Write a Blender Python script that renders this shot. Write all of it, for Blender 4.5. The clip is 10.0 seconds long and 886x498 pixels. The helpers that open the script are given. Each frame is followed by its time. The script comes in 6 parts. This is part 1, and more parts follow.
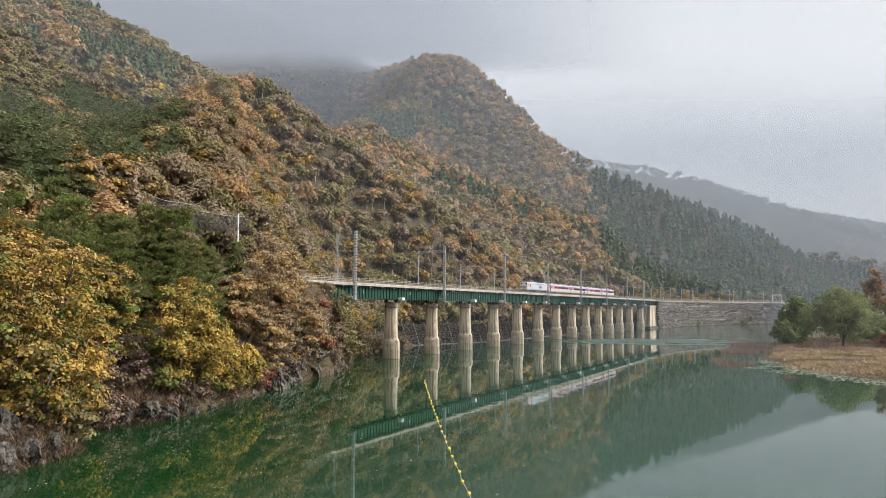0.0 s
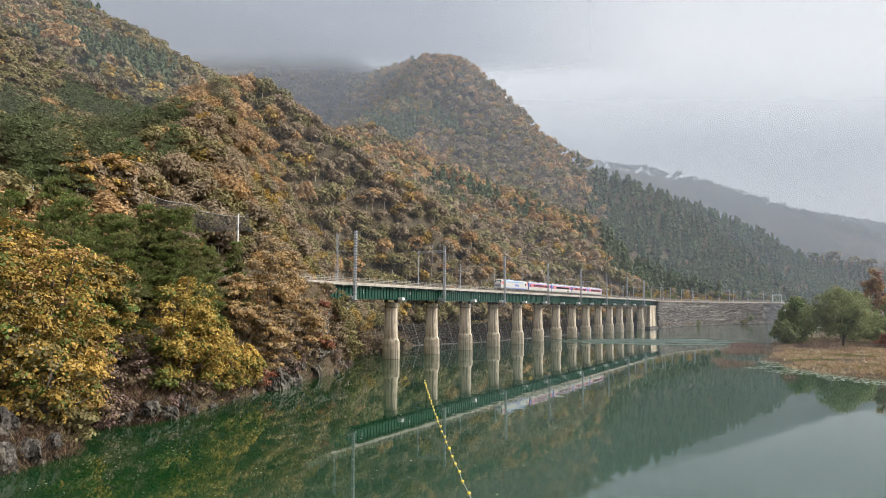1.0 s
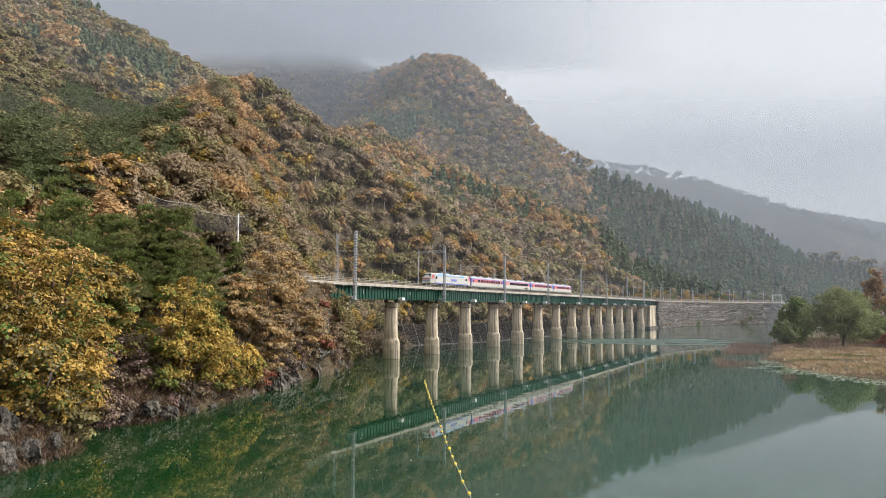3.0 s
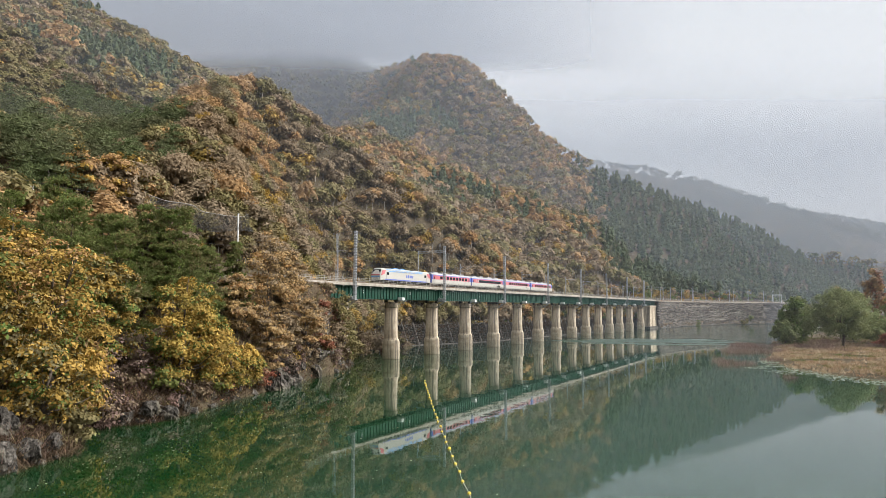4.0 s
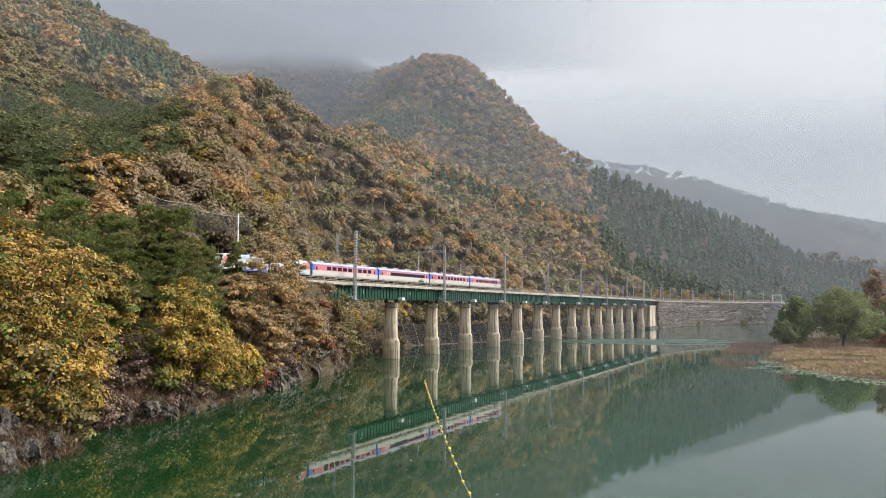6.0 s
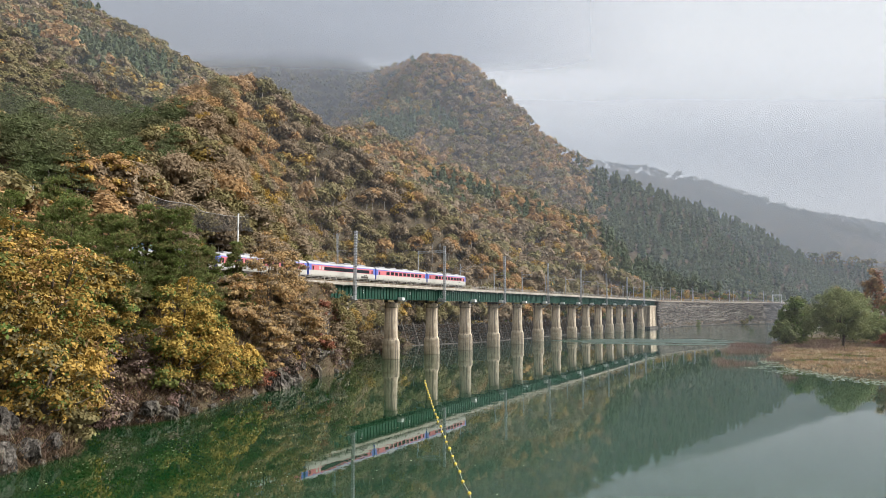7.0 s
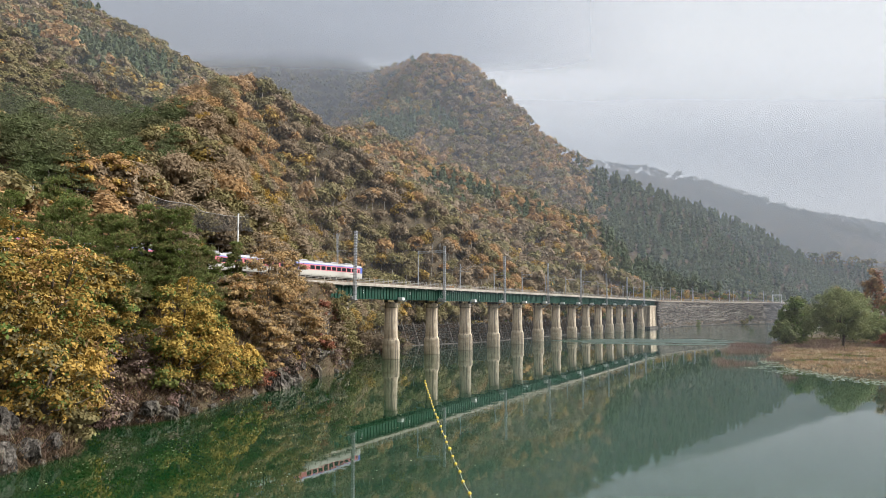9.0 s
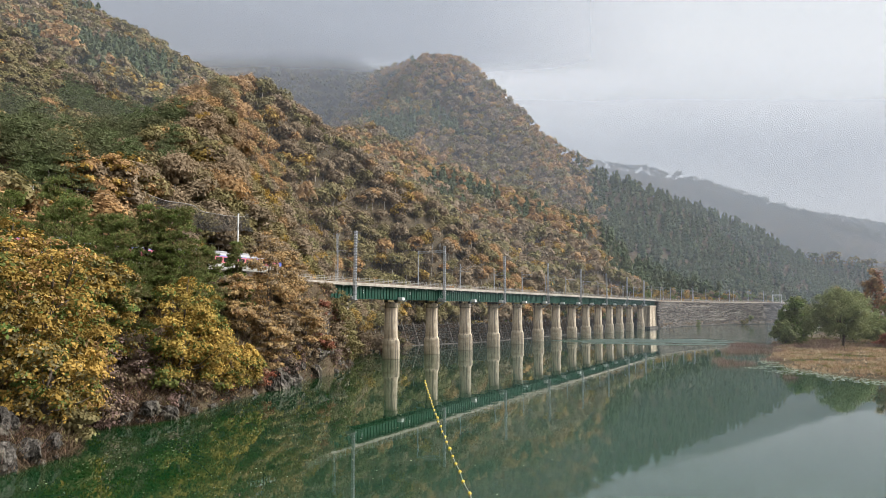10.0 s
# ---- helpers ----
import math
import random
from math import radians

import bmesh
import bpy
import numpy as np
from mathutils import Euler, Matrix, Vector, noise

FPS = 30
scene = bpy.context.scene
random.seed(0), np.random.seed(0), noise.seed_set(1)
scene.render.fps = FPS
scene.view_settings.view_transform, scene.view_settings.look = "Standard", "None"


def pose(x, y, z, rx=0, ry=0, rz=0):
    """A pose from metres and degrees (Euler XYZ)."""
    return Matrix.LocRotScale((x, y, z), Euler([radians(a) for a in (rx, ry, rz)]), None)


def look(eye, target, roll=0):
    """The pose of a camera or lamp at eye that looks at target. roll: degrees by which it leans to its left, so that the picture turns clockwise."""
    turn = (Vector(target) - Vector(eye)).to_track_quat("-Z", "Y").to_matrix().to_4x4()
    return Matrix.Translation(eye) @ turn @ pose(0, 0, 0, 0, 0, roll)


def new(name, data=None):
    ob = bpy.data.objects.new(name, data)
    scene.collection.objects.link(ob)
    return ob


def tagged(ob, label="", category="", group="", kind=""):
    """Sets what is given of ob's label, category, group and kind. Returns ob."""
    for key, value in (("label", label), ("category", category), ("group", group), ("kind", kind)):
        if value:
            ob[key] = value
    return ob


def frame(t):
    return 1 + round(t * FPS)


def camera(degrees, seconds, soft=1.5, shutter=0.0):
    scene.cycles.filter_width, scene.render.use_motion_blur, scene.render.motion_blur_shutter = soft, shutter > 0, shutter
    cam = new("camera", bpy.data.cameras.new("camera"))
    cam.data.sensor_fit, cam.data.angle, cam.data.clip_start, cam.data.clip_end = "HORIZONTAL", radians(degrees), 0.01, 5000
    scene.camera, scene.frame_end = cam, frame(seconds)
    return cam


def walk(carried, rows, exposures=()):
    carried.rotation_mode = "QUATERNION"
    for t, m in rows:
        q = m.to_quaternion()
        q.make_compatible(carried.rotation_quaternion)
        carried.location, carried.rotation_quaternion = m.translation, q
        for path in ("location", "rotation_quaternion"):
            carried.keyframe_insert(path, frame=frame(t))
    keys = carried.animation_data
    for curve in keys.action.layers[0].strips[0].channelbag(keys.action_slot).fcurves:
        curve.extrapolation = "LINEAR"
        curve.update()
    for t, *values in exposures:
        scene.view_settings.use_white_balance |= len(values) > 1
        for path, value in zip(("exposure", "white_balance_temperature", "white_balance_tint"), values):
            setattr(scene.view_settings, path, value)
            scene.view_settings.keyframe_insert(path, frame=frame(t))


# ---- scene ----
cam = camera(66.32, 10.0, soft=0.75)
EYE = pose(0, 0, 11.94, 90 + 5.076, 0, 0)
walk(cam, [(0.0, EYE), (10.0, EYE)], exposures=[(0.0, 1.95), (10.0, 1.95)])

# ---------------------------------------------------------------- light
SUN_AZ, SUN_EL = 88.0, 42.0          # degrees to the right of the view, and above the horizon


def overcast_sky():
    world = bpy.data.worlds.new("overcast_sky")
    scene.world = world
    world.use_nodes = True
    n, l = world.node_tree.nodes, world.node_tree.links
    back = n["Background"]
    sky = n.new("ShaderNodeTexSky")
    sky.sky_type, sky.sun_disc = "NISHITA", False
    sky.sun_elevation, sky.sun_rotation = radians(SUN_EL), radians(SUN_AZ)
    sky.air_density, sky.dust_density = 1.0, 4.0
    grey = n.new("ShaderNodeHueSaturation")
    grey.inputs["Saturation"].default_value = 0.10
    grey.inputs["Value"].default_value = 0.075
    l.new(sky.outputs[0], grey.inputs["Color"])
    co = n.new("ShaderNodeTexCoord")
    stretch = n.new("ShaderNodeMapping")
    stretch.inputs["Scale"].default_value = (1.2, 1.2, 4.5)
    l.new(co.outputs["Generated"], stretch.inputs[0])
    cloud = n.new("ShaderNodeTexNoise")
    cloud.inputs["Scale"].default_value, cloud.inputs["Detail"].default_value = 1.4, 2
    l.new(stretch.outputs[0], cloud.inputs["Vector"])
    ramp = n.new("ShaderNodeValToRGB")
    ramp.color_ramp.elements[0].position, ramp.color_ramp.elements[1].position = 0.30, 0.66
    ramp.color_ramp.elements[0].color = (0.52, 0.53, 0.55, 1)
    ramp.color_ramp.elements[1].color = (0.56, 0.565, 0.575, 1)
    l.new(cloud.outputs[0], ramp.inputs[0])
    mix = n.new("ShaderNodeMixRGB")
    mix.inputs[0].default_value = 0.80
    l.new(grey.outputs[0], mix.inputs[1])
    l.new(ramp.outputs[0], mix.inputs[2])
    l.new(mix.outputs[0], back.inputs["Color"])
    back.inputs["Strength"].default_value = 0.50


def overcast_sun():
    data = bpy.data.lights.new("sun", "SUN")
    data.energy, data.angle, data.color = 1.7, radians(35), (1.0, 0.975, 0.94)
    az, el = radians(SUN_AZ), radians(SUN_EL)
    way = Vector((math.sin(az) * math.cos(el), math.cos(az) * math.cos(el), math.sin(el)))
    ob = new("sun", data)
    ob.matrix_world = look(way * 100, (0, 0, 0))


overcast_sky()
overcast_sun()


# ---------------------------------------------------------------- materials
def material(name, rough=0.8, metal=0.0, spec=0.3):
    m = bpy.data.materials.new(name)
    m.use_nodes = True
    b = m.node_tree.nodes["Principled BSDF"]
    b.inputs["Roughness"].default_value, b.inputs["Metallic"].default_value = rough, metal
    b.inputs["Specular IOR Level"].default_value = spec
    return m, m.node_tree.nodes, m.node_tree.links, b


def noise_ramp(n, l, scale, stops, detail=6, rough=0.6, vector=None, stretch=None):
    """A noise in object space run through a colour ramp. stops: (position, colour)."""
    tex = n.new("ShaderNodeTexNoise")
    tex.inputs["Scale"].default_value, tex.inputs["Detail"].default_value = scale, detail
    tex.inputs["Roughness"].default_value = rough
    if vector is None:
        vector = n.new("ShaderNodeTexCoord").outputs["Object"]
    if stretch:
        mp = n.new("ShaderNodeMapping")
        mp.inputs["Scale"].default_value = stretch
        l.new(vector, mp.inputs[0])
        vector = mp.outputs[0]
    l.new(vector, tex.inputs["Vector"])
    r = n.new("ShaderNodeValToRGB")
    while len(r.color_ramp.elements) < len(stops):
        r.color_ramp.elements.new(0.5)
    for e, (p, c) in zip(r.color_ramp.elements, stops):
        e.position, e.color = p, (*c, 1)
    l.new(tex.outputs["Fac"], r.inputs[0])
    return r.outputs[0], tex.outputs["Fac"]


def blend(n, l, a, b, fac, how="MIX"):
    mx = n.new("ShaderNodeMixRGB")
    mx.blend_type = how
    for i, v in ((0, fac), (1, a), (2, b)):
        if isinstance(v, (int, float)):
            mx.inputs[i].default_value = v
        elif isinstance(v, tuple):
            mx.inputs[i].default_value = (*v, 1)
        else:
            l.new(v, mx.inputs[i])
    return mx.outputs[0]


def bump(n, l, b, height, strength=0.4, distance=0.05):
    bp = n.new("ShaderNodeBump")
    bp.inputs["Strength"].default_value, bp.inputs["Distance"].default_value = strength, distance
    l.new(height, bp.inputs["Height"])
    l.new(bp.outputs[0], b.inputs["Normal"])


def leaf_material(name, low, mid, high, patch=0.12, tint=(0.2, 0.13, 0.07), through_light=0.3):
    """Leaves: each one of its own tone, drifting in patches from crown to crown, with some light passing through."""
    m, n, l, b = material(name, 0.75, 0, 0.15)
    geo = n.new("ShaderNodeNewGeometry")
    r = n.new("ShaderNodeValToRGB")
    r.color_ramp.elements.new(0.5)
    low, high = (tuple(0.6 * a + 0.4 * b for a, b in zip(end, mid)) for end in (low, high))
    for e, (p, c) in zip(r.color_ramp.elements, ((0.0, low), (0.5, mid), (1.0, high))):
        e.position, e.color = p, (*c, 1)
    l.new(geo.outputs["Random Per Island"], r.inputs[0])
    drift, _ = noise_ramp(n, l, patch, [(0.38, (0, 0, 0)), (0.66, (1, 1, 1))], 3, 0.55)
    col = blend(n, l, r.outputs[0], tint, drift)
    l.new(col, b.inputs["Base Color"])
    tr = n.new("ShaderNodeBsdfTranslucent")
    l.new(col, tr.inputs["Color"])
    mx = n.new("ShaderNodeMixShader")
    mx.inputs[0].default_value = through_light
    l.new(b.outputs[0], mx.inputs[1])
    l.new(tr.outputs[0], mx.inputs[2])
    l.new(mx.outputs[0], n["Material Output"].inputs["Surface"])
    return m


def plain(name, colour, rough=0.6, metal=0.0, wear=0.25, scale=1.5, dirt=(0.12, 0.10, 0.08), spec=0.3, stretch=None):
    """Paint, steel or plastic with broad dirt and a fine grain."""
    m, n, l, b = material(name, rough, metal, spec)
    d, _ = noise_ramp(n, l, scale, [(0.42, (0, 0, 0)), (0.75, (wear,) * 3)], 8, 0.65, stretch=stretch)
    c = blend(n, l, colour, dirt, d)
    g, fac = noise_ramp(n, l, scale * 14, [(0.3, (0.88,) * 3), (0.7, (1.06,) * 3)], 4)
    l.new(blend(n, l, c, g, 1.0, "MULTIPLY"), b.inputs["Base Color"])
    bump(n, l, b, fac, 0.15, 0.02)
    return m


def ground_material():
    """Leaf litter on soil, with bare rock where the slope is steep."""
    m, n, l, b = material("forest_floor", 0.95, 0, 0.1)
    c1, _ = noise_ramp(n, l, 0.06, [(0.35, (0.055, 0.046, 0.030)), (0.5, (0.085, 0.066, 0.042)), (0.68, (0.12, 0.088, 0.056))], 8, 0.7)
    c2, f2 = noise_ramp(n, l, 1.4, [(0.3, (0.6,) * 3), (0.7, (1.3,) * 3)], 8, 0.75)
    soil = blend(n, l, c1, c2, 1.0, "MULTIPLY")
    rock, fr = noise_ramp(n, l, 0.7, [(0.32, (0.06, 0.058, 0.056)), (0.52, (0.17, 0.16, 0.15)), (0.72, (0.30, 0.285, 0.265))], 10, 0.7)
    geo = n.new("ShaderNodeNewGeometry")
    xyz = n.new("ShaderNodeSeparateXYZ")
    l.new(geo.outputs["Normal"], xyz.inputs[0])
    steep = n.new("ShaderNodeMapRange")
    steep.inputs["From Min"].default_value, steep.inputs["From Max"].default_value = 0.42, 0.30
    l.new(xyz.outputs["Z"], steep.inputs["Value"])
    l.new(blend(n, l, soil, rock, steep.outputs[0]), b.inputs["Base Color"])
    bump(n, l, b, f2, 0.8, 0.4)
    return m


def rock_material():
    m, n, l, b = material("grey_rock", 0.9, 0, 0.2)
    c, f = noise_ramp(n, l, 0.9, [(0.3, (0.022, 0.019, 0.017)), (0.5, (0.085, 0.076, 0.066)), (0.75, (0.26, 0.235, 0.205))], 10, 0.7)
    moss, _ = noise_ramp(n, l, 0.35, [(0.5, (0, 0, 0)), (0.7, (0.6,) * 3)], 5)
    c = blend(n, l, c, (0.10, 0.085, 0.045), moss)
    vein, fv = noise_ramp(n, l, 2.4, [(0.42, (0.35,) * 3), (0.5, (1.0,) * 3), (0.62, (1.35,) * 3)], 6, 0.7, stretch=(1, 1, 0.35))
    l.new(blend(n, l, c, vein, 1.0, "MULTIPLY"), b.inputs["Base Color"])
    bump(n, l, b, fv, 1.0, 0.35)
    return m


def stone_material():
    m, n, l, b = material("wall_stone", 0.9, 0, 0.2)
    r = n.new("ShaderNodeValToRGB")
    r.color_ramp.elements[0].color, r.color_ramp.elements[1].color = (0.07, 0.062, 0.056, 1), (0.30, 0.265, 0.235, 1)
    geo = n.new("ShaderNodeNewGeometry")
    l.new(geo.outputs["Random Per Island"], r.inputs[0])
    v, f = noise_ramp(n, l, 1.1, [(0.3, (0.55,) * 3), (0.7, (1.25,) * 3)], 8, 0.7)
    l.new(blend(n, l, r.outputs[0], v, 1.0, "MULTIPLY"), b.inputs["Base Color"])
    bump(n, l, b, f, 0.7, 0.1)
    return m


def concrete_material():
    """Pier concrete: pale, with dark runs down from the cap and a stained foot."""
    m, n, l, b = material("pier_concrete", 0.85, 0, 0.25)
    c, f = noise_ramp(n, l, 0.8, [(0.3, (0.36, 0.29, 0.205)), (0.55, (0.55, 0.46, 0.34)), (0.75, (0.66, 0.57, 0.44))], 8, 0.65)
    streak, _ = noise_ramp(n, l, 1.3, [(0.49, (0, 0, 0)), (0.62, (0.85,) * 3)], 6, 0.6, stretch=(1, 1, 0.05))
    c = blend(n, l, c, (0.11, 0.095, 0.08), streak)
    band, _ = noise_ramp(n, l, 1.0, [(0.5, (0, 0, 0)), (0.62, (0.4,) * 3)], 4, 0.6, stretch=(0.1, 0.1, 0.7))
    c = blend(n, l, c, (0.30, 0.22, 0.15), band)
    l.new(c, b.inputs["Base Color"])
    bump(n, l, b, f, 0.35, 0.05)
    return m


def water_material():
    """Calm green reservoir water with fine ripples and wind-ruffled patches."""
    m, n, l, b = material("green_water", 0.025, 0, 0.5)
    b.inputs["IOR"].default_value = 1.5
    co = n.new("ShaderNodeNewGeometry").outputs["Position"]
    c, _ = noise_ramp(n, l, 0.02, [(0.35, (0.018, 0.043, 0.027)), (0.6, (0.024, 0.052, 0.035)), (0.75, (0.031, 0.060, 0.042))], 4, 0.5, vector=co)
    # greener by the left bank, and darkened to imitate the trees' dark reflection
    bank_dark, fa = noise_ramp(n, l, 0.05, [(0.30, (0.45,) * 3), (0.70, (1, 1, 1))], 5, 0.6, vector=co)
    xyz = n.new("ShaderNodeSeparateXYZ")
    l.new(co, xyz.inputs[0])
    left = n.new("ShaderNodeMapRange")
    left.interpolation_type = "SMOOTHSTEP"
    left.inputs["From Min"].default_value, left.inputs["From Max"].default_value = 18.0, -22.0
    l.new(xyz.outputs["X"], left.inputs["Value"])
    amount = blend(n, l, bank_dark, left.outputs[0], 1.0, "MULTIPLY")
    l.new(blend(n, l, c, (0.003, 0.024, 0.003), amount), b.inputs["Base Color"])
    _, big = noise_ramp(n, l, 0.45, [(0, (0, 0, 0)), (1, (1, 1, 1))], 4, 0.5, vector=co, stretch=(1, 0.6, 1))
    ruffle, _ = noise_ramp(n, l, 0.016, [(0.46, (0.22,) * 3), (0.70, (1.2,) * 3)], 3, 0.5, vector=co, stretch=(0.5, 1, 1))
    far = n.new("ShaderNodeMapRange")
    far.interpolation_type = "SMOOTHSTEP"
    far.inputs["From Min"].default_value, far.inputs["From Max"].default_value, far.inputs["To Max"].default_value = 190.0, 360.0, 1.5
    l.new(xyz.outputs["Y"], far.inputs["Value"])
    ruffle = blend(n, l, ruffle, far.outputs[0], 1.0, "ADD")
    # a gust on the water by the far piers
    place = n.new("ShaderNodeMapping")
    place.inputs["Location"].default_value, place.inputs["Scale"].default_value = (-76 / 42, -256 / 34, 0), (1 / 42, 1 / 34, 0)
    l.new(co, place.inputs[0])
    ball = n.new("ShaderNodeTexGradient")
    ball.gradient_type = "SPHERICAL"
    l.new(place.outputs[0], ball.inputs[0])
    streaks, _ = noise_ramp(n, l, 0.12, [(0.40, (0, 0, 0)), (0.6, (16, 16, 16))], 4, 0.6, vector=co, stretch=(0.35, 1, 1))
    ruffle = blend(n, l, ruffle, blend(n, l, ball.outputs[0], streaks, 1.0, "MULTIPLY"), 1.0, "ADD")
    # ripples too fine to see blur the mirror image there and far out
    fine = n.new("ShaderNodeMapRange")
    fine.inputs["From Max"].default_value, fine.inputs["To Min"].default_value, fine.inputs["To Max"].default_value = 3.5, 0.02, 0.42
    l.new(blend(n, l, blend(n, l, ball.outputs[0], streaks, 1.0, "MULTIPLY"), far.outputs[0], 0.3, "ADD"), fine.inputs["Value"])
    l.new(fine.outputs[0], b.inputs["Roughness"])
    bp = n.new("ShaderNodeBump")
    bp.inputs["Distance"].default_value = 0.016
    l.new(ruffle, bp.inputs["Strength"])
    l.new(big, bp.inputs["Height"])
    l.new(bp.outputs[0], b.inputs["Normal"])
    return m


def haze_sheet_material(name, z_low, z_high, thick, base, top, x_out, tone):
    """A coloured veil that imitates haze: thin below, closing with height in soft clumps, thinning out again above its
    top and past x_out.
    """
    m = bpy.data.materials.new(name)
    m.use_nodes = True
    n, l = m.node_tree.nodes, m.node_tree.links
    n.remove(n["Principled BSDF"])
    pos = n.new("ShaderNodeNewGeometry").outputs["Position"]
    xyz = n.new("ShaderNodeSeparateXYZ")
    l.new(pos, xyz.inputs[0])
    tex = n.new("ShaderNodeTexNoise")
    tex.inputs["Scale"].default_value, tex.inputs["Detail"].default_value = 0.005, 2
    l.new(pos, tex.inputs["Vector"])

    def math_node(how, a, b):
        nd = n.new("ShaderNodeMath")
        nd.operation = how
        for i, v in enumerate((a, b)):
            if isinstance(v, (int, float)):
                nd.inputs[i].default_value = v
            else:
                l.new(v, nd.inputs[i])
        return nd.outputs[0]

    def step(value, lo, hi, at_lo, at_hi):
        rng = n.new("ShaderNodeMapRange")
        rng.interpolation_type = "SMOOTHSTEP"
        for k, v in (("From Min", lo), ("From Max", hi), ("To Min", at_lo), ("To Max", at_hi)):
            rng.inputs[k].default_value = v
        l.new(value, rng.inputs["Value"])
        return rng.outputs[0]

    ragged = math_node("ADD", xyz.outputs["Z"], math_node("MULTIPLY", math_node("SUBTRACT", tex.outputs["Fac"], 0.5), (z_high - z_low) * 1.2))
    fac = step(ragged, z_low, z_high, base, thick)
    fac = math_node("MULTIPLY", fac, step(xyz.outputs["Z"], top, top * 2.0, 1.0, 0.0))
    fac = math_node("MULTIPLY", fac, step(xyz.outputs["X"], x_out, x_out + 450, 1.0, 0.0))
    if z_high > 350:                  # a small floor, so the far sheets leave no edges in the sky
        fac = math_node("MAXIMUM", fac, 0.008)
    clear = n.new("ShaderNodeBsdfTransparent")
    d, t = n.new("ShaderNodeBsdfDiffuse"), n.new("ShaderNodeBsdfTranslucent")
    for s in (d, t):
        s.inputs["Color"].default_value = (*tone, 1)
    both, mx = n.new("ShaderNodeMixShader"), n.new("ShaderNodeMixShader")
    both.inputs[0].default_value = 0.5
    l.new(d.outputs[0], both.inputs[1])
    l.new(t.outputs[0], both.inputs[2])
    l.new(fac, mx.inputs[0])
    l.new(clear.outputs[0], mx.inputs[1])
    l.new(both.outputs[0], mx.inputs[2])
    l.new(mx.outputs[0], n["Material Output"].inputs["Surface"])
    return m


